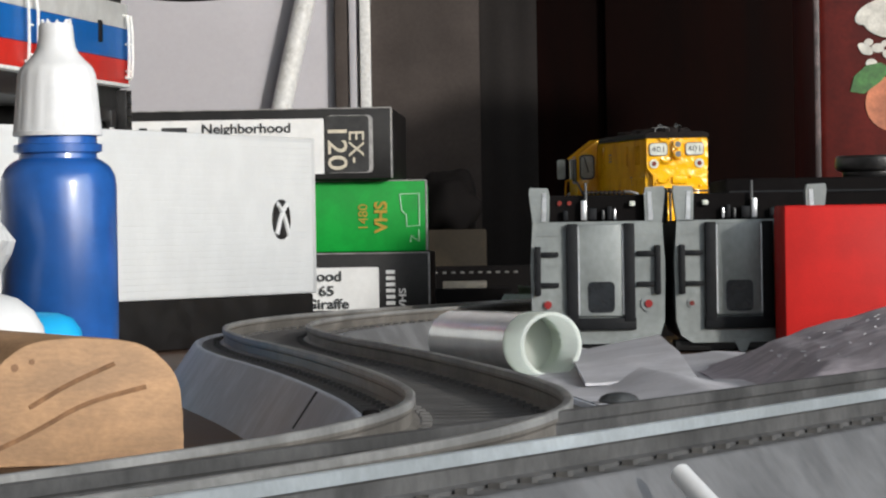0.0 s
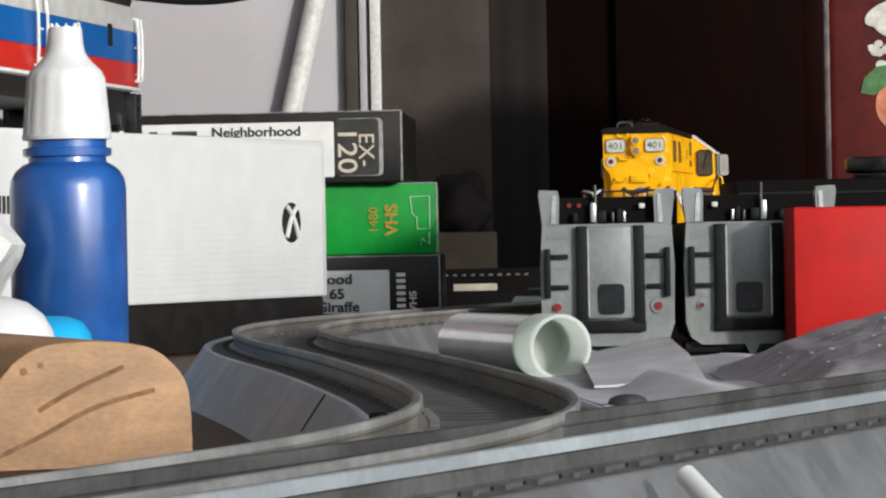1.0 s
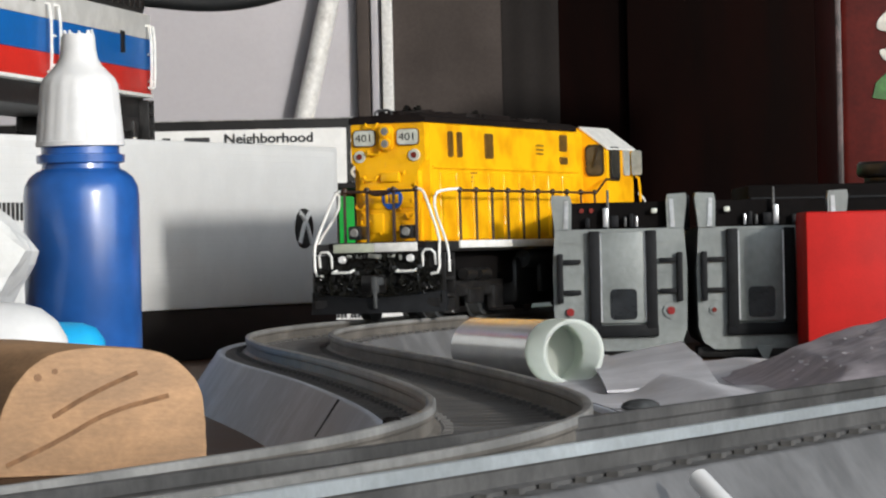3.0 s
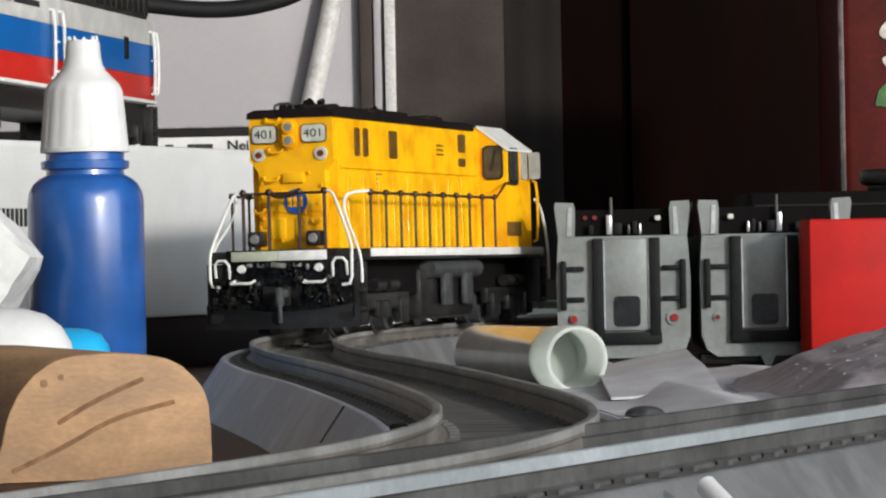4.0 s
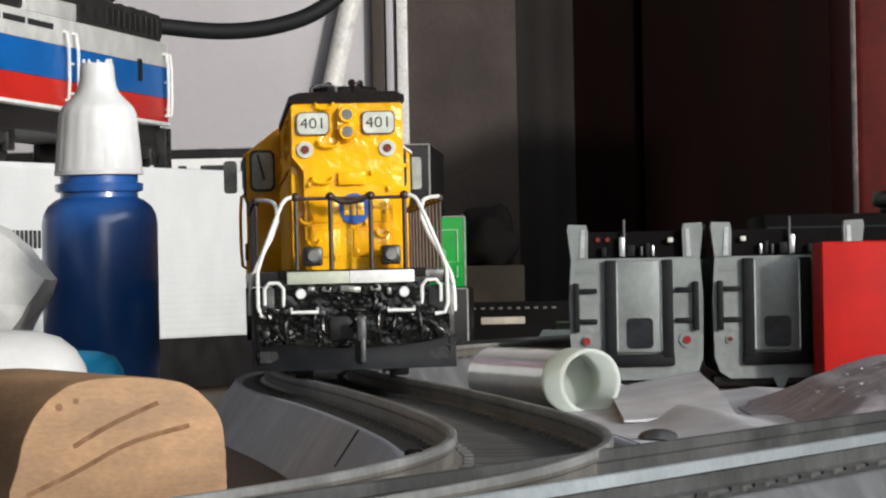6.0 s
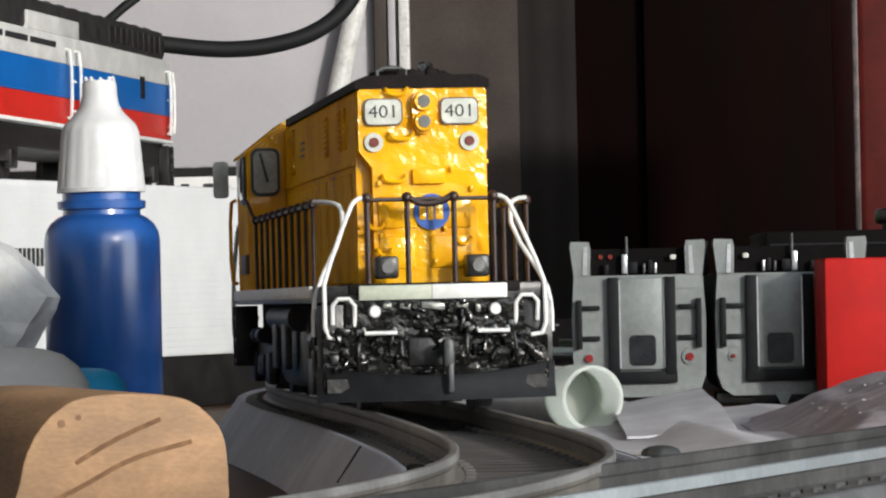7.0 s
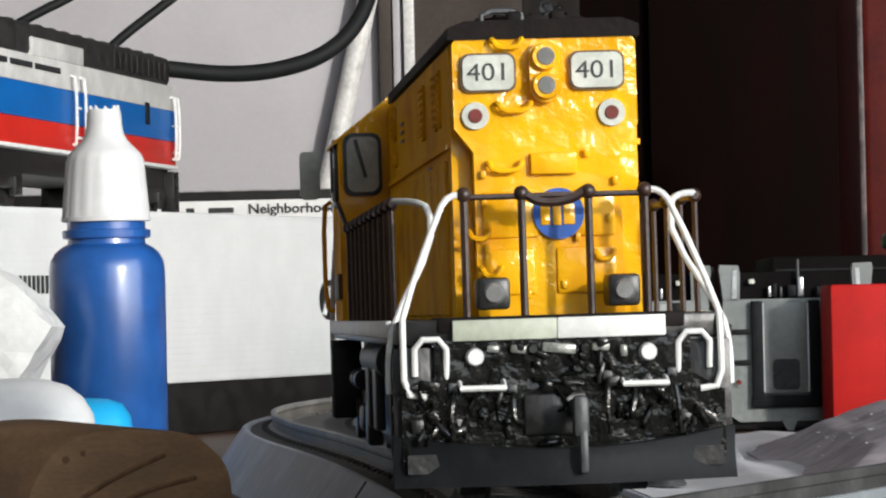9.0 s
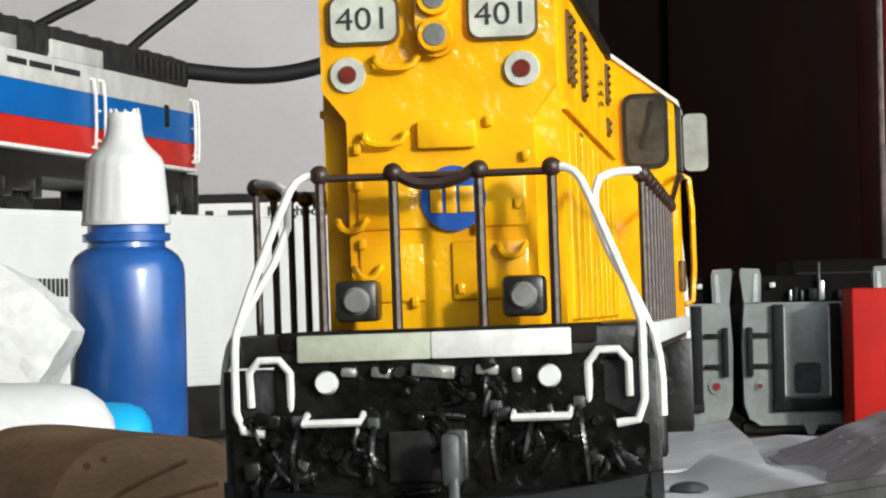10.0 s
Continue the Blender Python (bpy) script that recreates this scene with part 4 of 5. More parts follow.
# ---- dropper bottle ----
def build_bottle():
    B = thing("dropper_bottle", "blue plastic dropper bottle with a ribbed white cap", "bottle", mm(-80.7, 763, TABLE_Z))
    bm = bmesh.new()
    lathe(bm, [(11.2, 0), (11.9, 1.0), (11.9, 41.5), (11.6, 43.6), (10.6, 45.4), (9.2, 46.6), (8.0, 47.2), (7.9, 48.2), (9.0, 48.5), (9.1, 50.0), (8.0, 50.3), (8.0, 52.0)])
    part("bottle_body", bm, BLUEBOTTLE, B, "blue plastic bottle body")
    bm = bmesh.new()

    def flute(i, z):
        return 1.0 + (0.014 if i % 4 else -0.014) if 52.9 < z < 65 else 1.0
    lathe(bm, [(7.8, 51.8), (9.1, 51.9), (9.15, 52.8), (8.9, 53.0), (7.9, 64.5), (7.4, 66.0), (6.2, 67.2), (4.7, 68.8), (4.0, 70.2), (3.65, 72.0), (3.5, 74.6), (3.2, 75.2), (1.8, 75.3)], 72, flute)
    cap = part("cap", bm, CAPWHITE, B, "ribbed white screw cap")
    B.scale = (1.03, 1.03, 1.015)
    rnd = random.Random(2)
    for k in range(9):
        a = k * 0.7
        bm = bmesh.new()
        rod(bm, (2.8 * math.cos(a), 2.8 * math.sin(a), 75.0), (2.9 * math.cos(a), 2.9 * math.sin(a), 75.7 + rnd.uniform(0, 0.5)), 0.5, 0.2, 6)
        part("torn_tip", bm, CAPWHITE, cap)


build_bottle()


# ---- white games console on its side plinth ----
CON = mm(-38.3, 1093, TABLE_Z, 0, 0, 67.0)


def build_console():
    C = thing("games_console", "white games console with fine ribs on a black base", "games console", CON)
    # x runs from the far end towards the viewer, y is away from the ribbed face
    bm = bmesh.new()
    box(bm, (-147, 115, 7.1), (294, 228, 14.2), 0.8)
    part("base", bm, CONSOLEBLACK, C, "black base of the console")
    bm = bmesh.new()
    box(bm, (-147, 115, 37.5), (295, 230, 46.6), 0.6)
    part("shell", bm, BOXWHITE, C, "white plastic shell")
    for k in range(25):
        bm = bmesh.new()
        box(bm, (-147.5, 0.02, 15.8 + k * 1.78), (290, 0.12, 1.68), 0.03, seg=1)
        part("rib", bm, BOXWHITE, C)
    bm = bmesh.new()
    rod(bm, (-24.5, 0.1, 36.4), (-24.5, -0.5, 36.4), 5.9, seg=40)
    em = part("emblem", bm, CONSOLEBLACK, C, "round black emblem with crossed white lines")
    for a in (-1, 1):
        bm = bmesh.new()
        wire(bm, [(-24.5 - a * 4.0, -0.52, 32.0), (-24.5 - a * 1.6, -0.52, 36.8), (-24.5 + a * 1.6, -0.52, 40.0), (-24.5 + a * 3.4, -0.52, 41.0)], 0.85, 6, 2)
        part("emblem_line", bm, BOXWHITE, em)
    for k in range(9):
        bm = bmesh.new()
        box(bm, (-188 - k * 2.2, -0.35, 41.2), (1.1, 0.5, 4.6), 0.2)
        part("vent_bar", bm, LABELGREY, C)


build_console()


# ---- stack of three video cassettes ----
def build_tape(y, z, x1, width, body, label, kind, rz=0.0):
    T = thing("video_cassette", label, "video cassette", mm(x1, y, z, 0, 0, rz), "stack of video cassettes")
    bm = bmesh.new()
    box(bm, (-width / 2, 52, 12.8), (width, 104, 25.5), 0.9)
    part("sleeve", bm, body, T)
    for c, s in (((-0.2, 0.1, 12.8), (0.7, 0.7, 24.8)), ((-width / 2, 0.1, 25.3), (width, 0.5, 0.45))):
        bm = bmesh.new()
        box(bm, c, s, 0.1, seg=1)
        part("worn_edge", bm, TAPEEDGE, T, "pale worn edge")
    return T


def face(x, z):
    """The pose of lettering on a cassette's spine: x to the right, reading upwards."""
    return mm(x, -0.9, z, 90, 0, 0)


def plate(T, x, z, w, h, material, name, d=0.35, r=0.6, label=""):
    bm = bmesh.new()
    prism(bm, round_rect(w, h, r, 3, x, z), -d, 0.1, "y")
    return part(name, bm, material, T, label)


def build_tapes():
    y = 1285
    A = build_tape(y, TABLE_Z, -5.0, 188, TAPEBLACK, "black video cassette with a white handwritten label", 0, -1)
    p = plate(A, -60, 12.8, 84, 15.2, LABEL, "label", label="white paper label with handwriting")
    for words, x, z in (("ood", -35.6, 17.2), ("65", -36.6, 12.0), ("Giraffe", -36.4, 7.4)):
        text_mesh("handwriting", words, 3.5, DARKTEXT, p, face(x, z), 0.05, "", 1.15, 0.1)
    for z in (13.0,):
        for k in range(6):
            plate(A, -13.9, z - 5.4 + k * 2.2, 3.2, 1.3, LABEL, "printed_bar", 0.4, 0.2)
    B = build_tape(y + 3, TABLE_Z + 25.7, -5.6, 187, TAPEGREEN, "green video cassette sleeve with gold printing", 1)
    text_mesh("printed_letters", "VHS", 4.4, GOLD, B, mm(-16.2, -0.5, 12.4, 90, -90, 0), 0.05, "", 1, 0.2)
    text_mesh("printed_letters", "1480", 3.4, GOLD, B, mm(-22.6, -0.5, 12.4, 90, -90, 0), 0.05)
    bm = bmesh.new()
    wire(bm, [(-9.6, -0.3, 20.4), (-2.8, -0.3, 20.6), (-2.8, -0.3, 9.2), (-7.2, -0.3, 9.0), (-7.4, -0.3, 13.0), (-9.0, -0.3, 14.6), (-9.6, -0.3, 20.4)], 0.22, 6)
    part("outline_print", bm, PALEGREEN, B)
    bm = bmesh.new()
    text_mesh("printed_letters", "VHS", 2.5, LABEL, A, mm(-9.6, -0.5, 9.0, 90, -90, 0), 0.05, "", 1.2, 0.08)
    wire(bm, [(-3.0, -0.3, 7.8), (-3.0, -0.3, 3.6), (-5.8, -0.3, 5.6), (-6.0, -0.3, 3.4)], 0.22, 6)
    part("outline_print", bm, PALEGREEN, B)
    C = build_tape(y - 4, TABLE_Z + 51.4, -17.6, 188, TAPEBLACK, "black video cassette with a white label and a grey panel", 2, -2.2)
    p = plate(C, -66, 12.0, 84, 19.6, LABEL, "label", label="white paper label with handwriting")
    text_mesh("handwriting", "Neighborhood", 3.4, DARKTEXT, p, mm(-51.5, -0.5, 18.5, 90, 0, 0), 0.12, "", 1.12, 0.1)
    for k, w in enumerate((3, 9)):
        plate(p, -88 + k * 11, 18.4, w, 1.9, DARKTEXT, "handwriting_bar", 0.45, 0.3)
    plate(C, -15.0, 12.6, 16.6, 20.4, TAPEEDGE, "panel_edge", 0.35, 1.6)
    plate(C, -15.9, 12.6, 15.6, 20.0, LABELGREY, "grey_panel", 0.45, 1.4)
    text_mesh("printed_letters", "EX-", 5.6, CREAM, C, mm(-12.8, -0.6, 11.6, 90, 90, 0), 0.05)
    text_mesh("printed_letters", "120", 6.9, CREAM, C, mm(-19.6, -0.6, 11.6, 90, 90, 0), 0.05, "", 1.15, 0.06)


build_tapes()


# ---- striped locomotive on top of the console ----
def build_display_loco():
    D = thing("display_locomotive", "white, blue and red striped model locomotive with black roof", "model locomotive", mm(-108.5, 1082, TABLE_Z + 61.0, 0, 0, 80.5))
    # x runs away from the viewer towards its end; the striped side faces the viewer
    ln = 196

    def slab(name, z0, z1, material, hw=16, x0=-ln, x1=0, bev=0.3, lab=""):
        bm = bmesh.new()
        box(bm, ((x0 + x1) / 2, 0, (z0 + z1) / 2), (x1 - x0, 2 * hw, z1 - z0), bev)
        return part(name, bm, material, D, lab)
    slab("red_band", 16.2, 23.4, LIVRED)
    slab("blue_band", 23.4, 32.6, LIVBLUE, 16.04)
    slab("white_band", 32.6, 40.0, LIVWHITE, 16.0)
    slab("white_upper_panel", 40.0, 44.8, LIVWHITE, 15.9, -146, -98)
    slab("white_upper_panel", 40.0, 43.6, LIVWHITE, 15.6, -196, -176)
    slab("roof", 40.0, 48.6, ROOFGREY, 15.0, -ln, -1.5, 1.5, "black roof with fans")
    slab("sill", 15.2, 16.3, WHITE, 16.6, lab="white sill line")
    slab("underframe", 9.0, 15.2, BLACK, 13.5)
    for k in range(14):
        bm = bmesh.new()
        rod(bm, (-8 - k * 13, 4, 48.4), (-8 - k * 13, 4, 50.4), 4.4, 4.0, 20)
        part("roof_fan", bm, ROOFGREY, D)
        bm = bmesh.new()
        box(bm, (-4 - k * 13, -9, 49.0), (5, 3, 1.8), 0.4)
        part("roof_hatch", bm, ROOFGREY, D)
    for k in range(10):
        bm = bmesh.new()
        box(bm, (-6 - k * 6.2, -15.1, 44.0), (4.8, 0.5, 5.2), 0.2)
        part("grille", bm, BLACK, D)
    for x in (-1.5, -5.5, -103, -112):
        bm = bmesh.new()
        wire(bm, [(x, -16.0, 36.5), (x, -17.6, 36.2), (x, -17.6, 18.5), (x, -16.4, 18.0)], 0.45, 6, 1)
        part("handrail", bm, WHITE, D, "white grab rail")
    for x in (-3.5, -107.5):
        for z in (18.0, 20.0, 28.0):
            bm = bmesh.new()
            box(bm, (x, -16.8, z), (3.2, 1.2, 0.7), 0.2)
            part("rung", bm, WHITE, D)
    bm = bmesh.new()
    box(bm, (-33, -16.2, 30.4), (3.6, 0.8, 6.4), 0.3)
    part("dark_vent", bm, CARDARK, D)
    for x, w in ((-186, 16), (-167, 19), (-145, 23)):
        bm = bmesh.new()
        box(bm, (x + w / 2, -16.1, 37.2), (w, 0.4, 1.5))
        part("lettering_bar", bm, DARKTEXT, D)
    for x0 in (-24, -168):
        bm = bmesh.new()
        for s in (-1, 1):
            box(bm, (x0, s * 12.6, 7.2), (36, 2.2, 4.4), 0.6)
            for dx in (-13, 13):
                rod(bm, (x0 + dx, s * 6.5, 5.6), (x0 + dx, s * 11.5, 5.6), 5.5, seg=24)
                box(bm, (x0 + dx, s * 13.2, 5.8), (6, 2.2, 5), 0.5)
        box(bm, (x0, 0, 7), (34, 18, 5), 0.5)
        part("truck", bm, BLACK, D)
    bm = bmesh.new()
    for z in (3.0, 6.6, 10.2, 13.6):
        box(bm, (-2.5, -14.6, z), (5.5, 4.0, 0.8), 0.2)
    box(bm, (0.2, -14.6, 8), (0.7, 4.0, 13), 0.1)
    box(bm, (-5.2, -14.6, 8), (0.7, 4.0, 13), 0.1)
    part("step_ladder", bm, BLACK, D)


build_display_loco()


# ---- wooden block in the foreground ----
def build_wood():
    W = thing("wooden_block", "rounded pine wood block with dark grain lines", "wood block", mm(-48.4, 486, TABLE_Z, 0, 0, 20))
    W.scale = (1.073, 1.073, 1.073)
    bm = bmesh.new()
    rnd = random.Random(5)
    prof = [(-14.6, 0), (0, 0), (11.0, 0), (12.7, 0.5), (13.0, 3), (12.9, 7), (11.9, 11.0), (9.4, 14.0), (6, 15.4), (0, 16.0), (-6, 15.6), (-10, 13.6), (-12.8, 10), (-14.2, 5)]
    fine = []
    for i in range(len(prof)):
        a, b, c, d = (Vector(prof[(i + k) % len(prof)]) for k in (-1, 0, 1, 2))
        for k in range(4):
            u = k / 4
            q = 0.5 * (2 * b + (c - a) * u + (2 * a - 5 * b + 4 * c - d) * u * u + (3 * b - a - 3 * c + d) * u ** 3)
            fine.append((q.x + 0.12 * math.sin(i * 2.3 + k), max(0.0, q.y)))
    prism(bm, fine, 0, 60, "y")
    bmesh.ops.bevel(bm, geom=[e for e in bm.edges if abs(e.verts[0].co.y) < 0.1 and abs(e.verts[1].co.y) < 0.1], offset=0.6, segments=2, affect="EDGES", profile=0.6)
    part("block", bm, WOOD, W)
    for pts in (((-7, 7.4), (-2, 10.2), (4, 12.6)), ((-13, 1.5), (-6, 4.5), (0, 7.8), (8, 9.6))):
        bm = bmesh.new()
        wire(bm, [(x, 0.12, z) for x, z in pts], 0.36, 6, 2)
        part("grain_line", bm, WOODDARK, W, "dark grain line")
    for x, z, r in ((-8.8, 12.4, 0.5), (-6.6, 13.1, 0.38)):
        bm = bmesh.new()
        rod(bm, (x, 0.1, z), (x, -0.12, z), r, seg=10)
        part("nail_hole", bm, WOODDARK, W)


build_wood()


# ---- crumpled paper, cyan-capped white bottle lying down ----
def build_left_clutter():
    bm = bmesh.new()
    bmesh.ops.create_icosphere(bm, subdivisions=4, radius=1)
    rnd = random.Random(21)
    cuts = [(Vector((0.77, -0.05, 0.64)), 16.9), (Vector((0.86, -0.1, -0.52)), 15.9), (Vector((0.2, -0.97, 0.1)), 13.0), (Vector((0.45, -0.75, 0.45)), 15.5)]
    for _ in range(60):
        n = Vector((rnd.gauss(0, 1), rnd.gauss(0, 1), rnd.gauss(0, 1))).normalized()
        if n.x < 0.55:
            cuts.append((n, rnd.uniform(14.0, 23.0)))
    for v in bm.verts:
        d = v.co.normalized()
        k = min([h / d.dot(n) for n, h in cuts if d.dot(n) > 0.25] + [24.0])
        k += 0.5 * noise.noise(d * 7) + 0.9 * abs(noise.noise(d * 3.6 + Vector((3, 1, 2))))
        v.co = d * k
    ob = part("crumpled_paper", bm, PAPER, None, "", False)
    low = min(v.co.z for v in ob.data.vertices) * 1000
    ob.matrix_world = mm(-108.0, 738, max(14.0, TABLE_Z - low))
    tagged(ob, "crumpled ball of white paper", "paper")
    B = thing("lying_bottle", "smooth white plastic bottle lying on its side", "bottle", mm(-73.2, 668, TABLE_Z + 10.75, 0, -90, 4))
    B.scale = (1.25, 1.25, 1.25)
    bm = bmesh.new()
    lathe(bm, [(0.6, 0), (3.2, 0.5), (5.6, 1.9), (7.4, 4.2), (8.3, 7.2), (8.6, 11), (8.6, 52), (7.8, 53)])
    part("body", bm, CAPWHITE, B)
    bm = bmesh.new()
    lathe(bm, [(8.66, 20), (8.72, 20.1), (8.72, 44), (8.66, 44.1)])
    part("paper_label", bm, LABEL, B)
    C = thing("cyan_cap", "bright cyan plastic cap lying behind the white bottle", "cap", mm(-69.8, 702, TABLE_Z + 8.4, 0, -90, 0))
    C.scale = (1.2, 1.2, 1.2)
    bm = bmesh.new()
    lathe(bm, [(1.0, 0), (4.2, 0.5), (6.0, 1.8), (6.8, 4.0), (7.0, 7.0), (7.0, 17), (6.4, 17.6)])
    part("shell", bm, CYAN, C)


build_left_clutter()


# ---- glossy tube lying beside the track ----
def build_tube():
    T = thing("plastic_tube", "glossy pale tube with a milky open rim lying down", "tube", mm(22.6, 765, TABLE_Z + 7.0))
    turn = mm(0, 0, 0, 0, 0, 21) @ Matrix.Rotation(radians(-90), 4, "X")

    def shell(bm, r1, r0, a, b, seg=56):
        c = min(0.3, (r1 - r0) * 0.4)
        rings = []
        for r, z in ((r0, b), (r1, b), (r1, a + c), (r1 - c, a), (r0 + c, a), (r0, a + c)):
            rings.append([bm.verts.new((r * math.cos(2 * math.pi * i / seg), r * math.sin(2 * math.pi * i / seg), z)) for i in range(seg)])
        n = len(rings)
        for k in range(n):
            p, q = rings[k], rings[(k + 1) % n]
            for i in range(seg):
                bm.faces.new((p[i], p[(i + 1) % seg], q[(i + 1) % seg], q[i]))
        bmesh.ops.recalc_face_normals(bm, faces=bm.faces)
    bm = bmesh.new()
    shell(bm, 6.72, 6.5, 10.0, 56)
    part("tube_body", bm, TUBE, T, "glossy silver-grey tube wall").matrix_local = turn
    bm = bmesh.new()
    shell(bm, 6.46, 6.3, 9.0, 55)
    rod(bm, (0, 0, 15.0), (0, 0, 16.0), 6.4, seg=48)
    part("liner", bm, TUBERIM, T, "milky inner wall").matrix_local = turn
    bm = bmesh.new()
    shell(bm, 7.0, 6.15, 0, 10.6)
    part("rim", bm, TUBERIM, T, "milky white open rim").matrix_local = turn


build_tube()


# ---- grey sheets on the table at the right ----
def build_sheet(name, label, x0, x1, y0, y1, hfun, material, nx=60, ny=50):
    bm = bmesh.new()
    g = [[bm.verts.new((x0 + (x1 - x0) * i / nx, y0 + (y1 - y0) * j / ny, hfun(i / nx, j / ny))) for i in range(nx + 1)] for j in range(ny + 1)]
    for j in range(ny):
        for i in range(nx):
            bm.faces.new((g[j][i], g[j][i + 1], g[j + 1][i + 1], g[j + 1][i]))
    ret = bmesh.ops.extrude_face_region(bm, geom=list(bm.faces))
    bmesh.ops.translate(bm, vec=(0, 0, -0.5), verts=[v for v in ret["geom"] if isinstance(v, bmesh.types.BMVert)])
    bmesh.ops.recalc_face_normals(bm, faces=bm.faces)
    return tagged(part(name, bm, material), label, "sheet")


def h_sheet(u, v):
    fold = 4.2 * max(0, 1 - abs(u + 0.35 * v - 0.42) / 0.2) + 2.0 * max(0, 1 - abs(u - 0.75 + 0.1 * v) / 0.25)
    return TABLE_Z + 0.7 + fold * (0.4 + 0.6 * v) + 0.9 * noise.noise(Vector((u * 4, v * 4, 1.0)))


def h_wide(u, v):
    return h_sheet(max(-0.2, (69 * u - 11) / 58), max(0.0, (379 * v - 100) / 279))


def h_cloth(u, v):
    e = min(u, 1 - u, v, 1 - v) * 5
    return TABLE_Z + 0.7 + min(1, e) * (1.2 + 27.0 * u * (1 - 0.35 * u) + 1.6 * noise.noise(Vector((u * 5, v * 5, 4.0))) + 0.5 * noise.noise(Vector((u * 16, v * 16, 2.0))))


build_sheet("grey_sheet", "creased grey plastic sheet lying on the table", 15, 84, 480, 859, h_wide, SHEET)
# dark strip is an added filler that tones down the ground by the curve
build_sheet("dark_filler_strip", "flat dark grey strip added to darken the ground beside the track", -16, 14.6, 640, 860, lambda u, v: TABLE_Z + 0.75 + 0.15 * noise.noise(Vector((u * 6, v * 30, 3.0))), BEDTOP, 20, 60)
build_sheet("folded_card", "pale grey folded card with one raised edge", 27, 48.5, 700, 822, lambda u, v: TABLE_Z + 1.4 + 2.0 * min(1.0, 2.5 * v) + 4.0 * u * (0.25 + 0.75 * v) + 0.25 * noise.noise(Vector((u * 3, v * 5, 7.0))), SHEET, 24, 40)
build_sheet("speckled_cloth", "heap of dark grey speckled cloth on the table", 54, 122, 600, 800, h_cloth, CLOTH)


def build_flakes():
    rnd = random.Random(11)
    bm = bmesh.new()
    for k in range(70):
        u, v = rnd.uniform(0.12, 0.8), rnd.uniform(0.1, 0.8)
        x, y = 54 + 68 * u, 600 + 200 * v
        z = h_cloth(u, v)
        r = rnd.uniform(0.05, 0.2)
        box(bm, (x, y, z + 0.02), (r * 9.0, r * 3, 0.16), m=Matrix.Rotation(rnd.uniform(0, 3), 4, "Z"))
    tagged(part("pale_flakes", bm, SHEET), "scattered pale grey flakes on the cloth", "flakes", "", "stuff")


build_flakes()


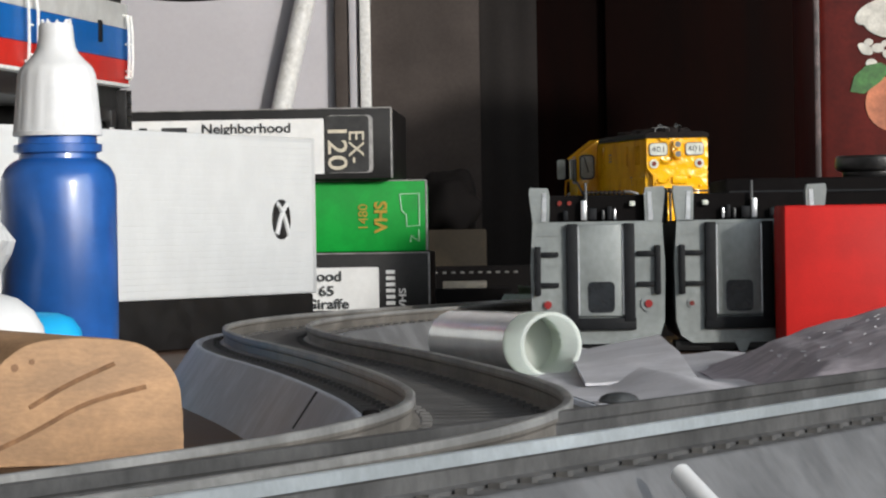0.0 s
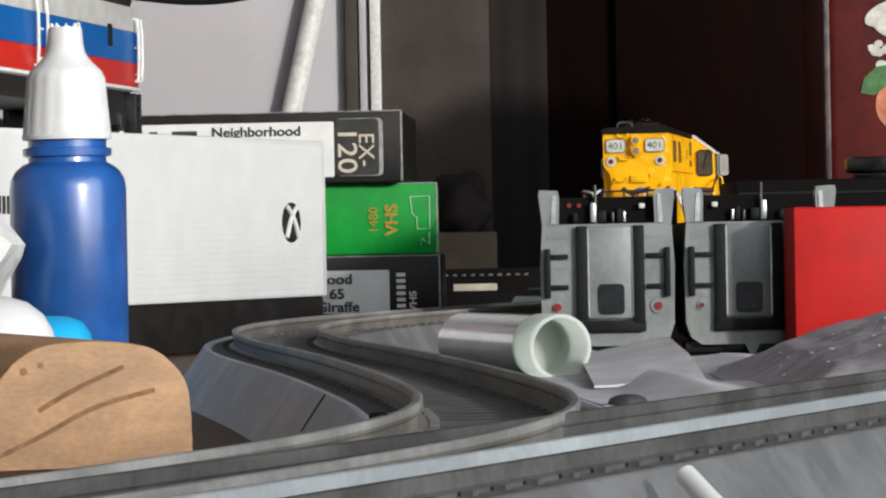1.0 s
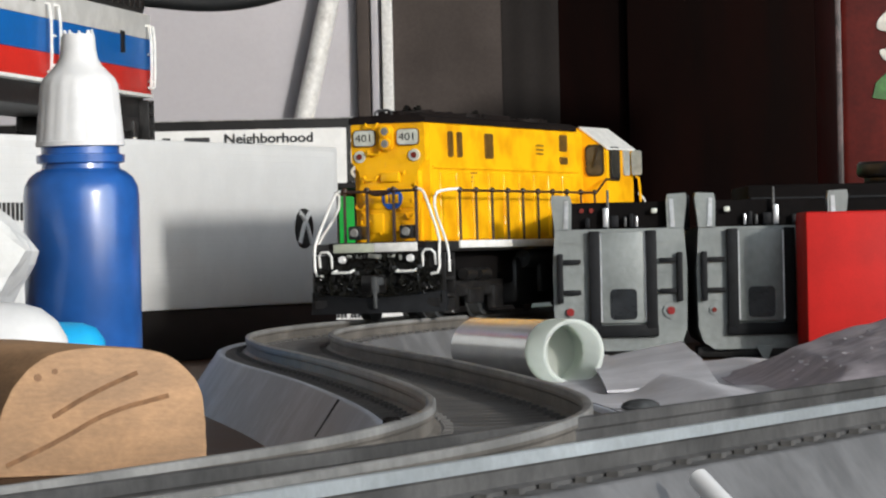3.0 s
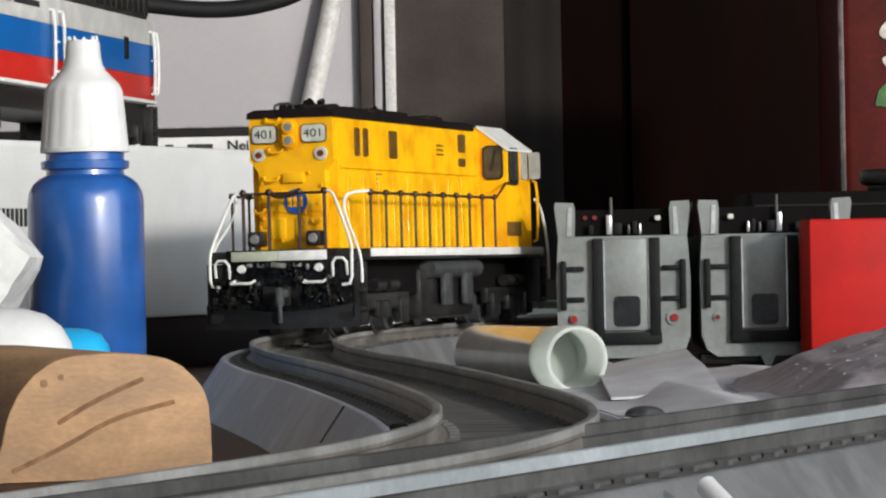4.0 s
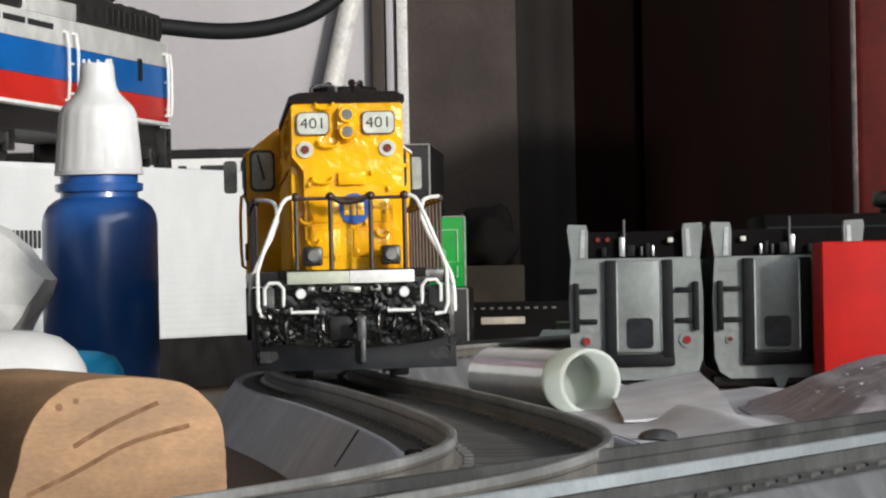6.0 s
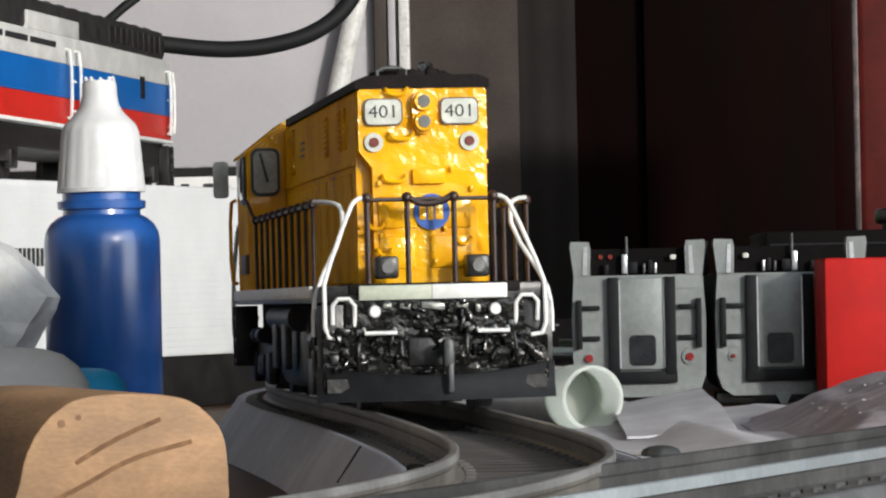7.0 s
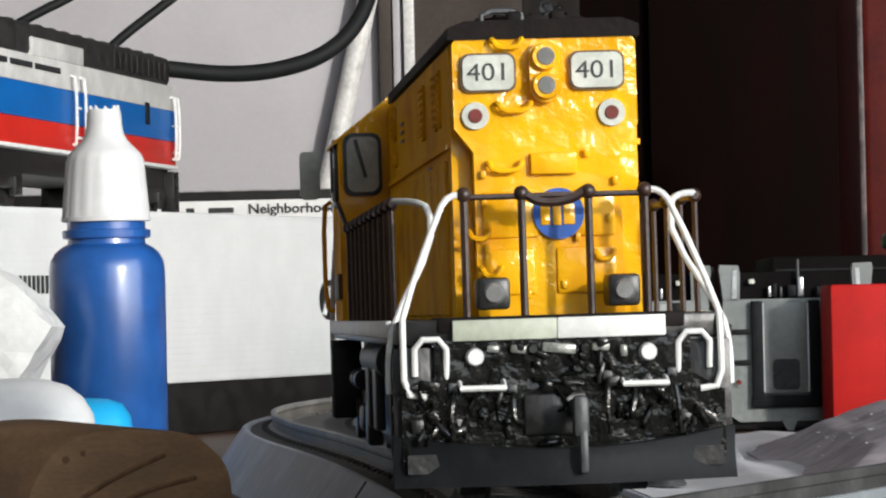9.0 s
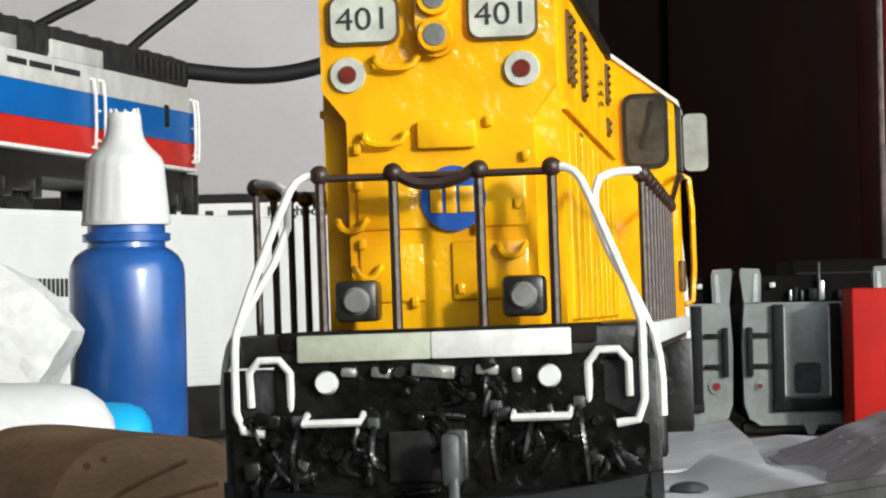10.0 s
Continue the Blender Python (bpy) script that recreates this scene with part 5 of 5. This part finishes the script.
# ---- back of the place: board, pipe, post, curtain, cabinet, tin ----
def build_back():
    bm = bmesh.new()
    box(bm, (-205, 1681, 200), (334, 12, 430), 1)
    tagged(part("display_board", bm, BOARD), "large plain pale grey board standing upright", "board")
    bm = bmesh.new()
    rod(bm, (-94.8, 1667, TABLE_Z), (-14.0, 1667, 330), 4.7, 4.7, 32)
    tagged(part("leaning_pipe", bm, PIPE), "scuffed white pipe leaning upright", "pipe")
    P = thing("board_post", "dark and white upright post at the board's edge", "post", mm(-36, 1669, TABLE_Z))
    bm = bmesh.new()
    box(bm, (-9.5, 3, 215), (6, 6, 430), 0.8)
    part("dark_strip", bm, CURTAIN, P, "dark grey strip")
    bm = bmesh.new()
    box(bm, (-4.2, 2.5, 215), (3.4, 7, 430), 0.6)
    part("thin_strip", bm, BOARD, P)
    bm = bmesh.new()
    box(bm, (1.5, 2, 215), (5.0, 8, 430), 0.8)
    part("white_strip", bm, PIPE, P, "scuffed white strip")
    # second strip is a recessed fold; its shade is put into a darker colour
    for name, x0, x1, y, material, label in (("curtain", -35, 19, 1762, CURTAIN, "dark grey-brown hanging curtain with soft folds"), ("shaded_curtain", 19.4, 47, 1770, SHADECURTAIN, "recessed curtain fold beside the cabinet, shade put into its colour")):
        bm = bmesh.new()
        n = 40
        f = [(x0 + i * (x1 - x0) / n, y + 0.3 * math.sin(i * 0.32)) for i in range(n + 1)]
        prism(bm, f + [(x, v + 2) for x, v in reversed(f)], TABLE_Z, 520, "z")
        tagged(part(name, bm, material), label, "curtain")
    # cabinet colour is near black to carry the shadow it stands in
    K = thing("cabinet", "tall mahogany cabinet front, its shadow put into a near-black colour", "cabinet", mm(290, 1776, TABLE_Z))
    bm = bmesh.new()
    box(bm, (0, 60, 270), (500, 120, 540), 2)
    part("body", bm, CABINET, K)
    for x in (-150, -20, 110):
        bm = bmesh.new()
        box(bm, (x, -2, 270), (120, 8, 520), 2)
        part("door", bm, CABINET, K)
    Tn = thing("printed_tin", "dark red tin printed with peach, leaf and blossom", "tin", mm(151, 1468, TABLE_Z))
    bm = bmesh.new()
    box(bm, (45, 45, 93), (90, 90, 142), 5, seg=4)
    tin = part("tin_body", bm, TINRED, Tn)
    bm = bmesh.new()
    box(bm, (1.2, -0.4, 93), (2.2, 1.2, 136), 0.3)
    part("worn_edge", bm, TINEDGE, Tn, "worn grey edge of the tin")
    bm = bmesh.new()
    box(bm, (45, 44, 11.5), (86, 86, 23), 3)
    part("base_rim", bm, BLACK, Tn)
    bm = bmesh.new()
    prism(bm, [(31 + 10.5 * math.cos(a), 82 + 11 * math.sin(a)) for a in [k * math.pi / 12 for k in range(24)]], -0.5, 0.4, "y")
    part("printed_peach", bm, PEACH, Tn, "orange-pink peach print")
    bm = bmesh.new()
    prism(bm, [(14.5, 87), (16, 93), (21, 97.5), (27, 98.6), (31, 96), (27, 91), (20, 86)], -0.7, 0.4, "y")
    part("printed_leaf", bm, LEAF, Tn, "green leaf print")
    rnd = random.Random(3)
    for k in range(14):
        x, z, r = 19 + rnd.uniform(0, 14), 98 + rnd.uniform(0, 9), rnd.uniform(1.0, 2.6)
        bm = bmesh.new()
        prism(bm, [(x + r * math.cos(a), z + 0.8 * r * math.sin(a)) for a in [j * math.pi / 5 for j in range(10)]], -0.5 - 0.02 * k, 0.4, "y")
        part("printed_blossom", bm, PETAL, Tn, "white blossom print")
    for k, (x, z, a) in enumerate(((24, 119, 0.5), (28, 113, -0.3), (32, 123, 1.2))):
        bm = bmesh.new()
        c, s = math.cos(a), math.sin(a)
        prism(bm, [(x + 8 * math.cos(t) * c - 4 * math.sin(t) * s, z + 8 * math.cos(t) * s + 4 * math.sin(t) * c) for t in [j * math.pi / 8 for j in range(16)]], -0.8 - 0.03 * k, 0.4, "y")
        part("printed_petal", bm, PETAL, Tn, "large white petal print")
    bm = bmesh.new()
    wire(bm, [(-154, 1243, 107), (-120, 1245, 105.5), (-107, 1250, 103.8), (-89.8, 1255, 102), (-73, 1258, 103), (-56, 1262, 108), (-44, 1268, 119), (-38, 1276, 136), (-37, 1300, 230)], 2.9, 16, 3)
    tagged(part("thick_cable", bm, CABLE), "thick black cable hanging in a curve", "cable")
    bm = bmesh.new()
    wire(bm, [(-136, 1238, 104), (-124.1, 1240, 114.8), (-115.7, 1245, 121.8), (-103.2, 1250, 131.7), (-78, 1262, 160)], 1.7, 12, 2)
    tagged(part("thin_cable", bm, CABLE), "thin black cable rising behind the locomotive", "cable")
    bm = bmesh.new()
    wire(bm, [(-172, 1238, 113), (-154.1, 1240, 123.3), (-141.9, 1245, 129.3), (-108, 1262, 152)], 1.7, 12, 2)
    tagged(part("thin_cable", bm, CABLE), "thin black cable rising behind the locomotive", "cable")


build_back()


def build_far_clutter():
    bm = bmesh.new()
    box(bm, (5, 1530, TABLE_Z + 17), (26, 40, 34), 0.8)
    tagged(part("brown_carton", bm, DULLBROWN), "dull brown carton standing on the table", "carton")
    bm = bmesh.new()
    bmesh.ops.create_icosphere(bm, subdivisions=4, radius=1)
    for v in bm.verts:
        d = v.co.normalized()
        k = 1 + 0.35 * noise.noise(d * 1.6 + Vector((2, 5, 1)))
        v.co = Vector((d.x * 14, d.y * 14, max(-0.55, d.z) * 17)) * k
    ob = part("dark_bag", bm, SOFTBLACK)
    ob.matrix_world = mm(2, 1530, TABLE_Z + 43)
    tagged(ob, "dark soft bag slumped on a brown carton", "bag")
    S = thing("dark_track_strip", "black strip of spare track with pale marks", "railway track", mm(16, 1470, TABLE_Z))
    bm = bmesh.new()
    box(bm, (0, 0, 9.5), (52, 12, 19), 0.5)
    part("strip", bm, SOFTBLACK, S)
    for k in range(11):
        bm = bmesh.new()
        box(bm, (-23 + k * 3.6, -6.1, 16.4), (1.7, 0.4, 0.9), 0.1)
        part("pale_mark", bm, TIE, S)
    # added black block and pale strip; the strip's colour stands for a lit patch
    bm = bmesh.new()
    box(bm, (4, 1412, TABLE_Z + 5.4), (44, 26, 10.8), 0.8)
    tagged(part("dark_riser", bm, SOFTBLACK), "low matt black block added to carry the pale strip", "block")
    bm = bmesh.new()
    box(bm, (8, 1404, TABLE_Z + 12.2), (17, 9, 2.8), 0.4)
    tagged(part("lit_patch_strip", bm, LITSTRIP), "small pale strip standing in for a lit patch", "offcut")
    K = thing("black_box", "plain black box standing behind the grey cars", "box", mm(78, 1000, TABLE_Z))
    bm = bmesh.new()
    box(bm, (45, 30, 22.6), (90, 60, 45.2), 0.8)
    part("carton", bm, SOFTBLACK, K)
    bm = bmesh.new()
    box(bm, (45, -0.2, 41.5), (88, 0.5, 0.7), 0.1, seg=1)
    part("lid_seam", bm, CARDARK, K)
    bm = bmesh.new()
    lathe(bm, [(9.0, 0), (9.2, 0.3), (9.2, 1.6), (11.0, 2.2), (11.4, 3.2), (11.2, 5.6), (10.6, 6.2)], 40)
    ob = part("jar_lid", bm, BLACK)
    ob.matrix_world = mm(122, 1022, TABLE_Z + 45.2)
    tagged(ob, "round glossy black lid lying on the black box", "lid")
    bm = bmesh.new()
    lathe(bm, [(3.4, 0), (3.5, 0.4), (3.1, 1.0), (2.0, 1.5), (0.6, 1.7)], 28)
    ob = part("dark_button", bm, GREYTANK)
    ob.matrix_world = mm(30.2, 632, TABLE_Z + 0.8)
    tagged(ob, "small domed dark grey button lying on the grey sheet", "button")
    bm = bmesh.new()
    rod(bm, (20.2, 312, -5.0), (27.8, 297, TABLE_Z + 0.6), 0.95, 0.95, 14)
    tagged(part("white_stick", bm, CAPWHITE), "short white plastic stick leaning beside the roadbed", "stick")


build_far_clutter()


# ---- motion ----
def motions():
    walk(LOCO, LOCO_ROWS)
    # the wheels roll as far as the locomotive goes
    turns, rolled = [(0.0, 0.0)], 0.0
    for (t0, a), (t1, b) in zip(LOCO_ROWS, LOCO_ROWS[1:]):
        far = (b.translation - a.translation).length
        n = max(1, math.ceil(math.degrees(far / WHEEL_R) / 70))
        for k in range(1, n + 1):
            turns.append((t0 + (t1 - t0) * k / n, rolled + math.degrees(far / WHEEL_R) * k / n))
        rolled += math.degrees(far / WHEEL_R)
    for wheel, x in WHEELS:
        walk(wheel, [(t, pose(x * 0.001, 0, 0.00655, 0, d, 0)) for t, d in turns])


motions()
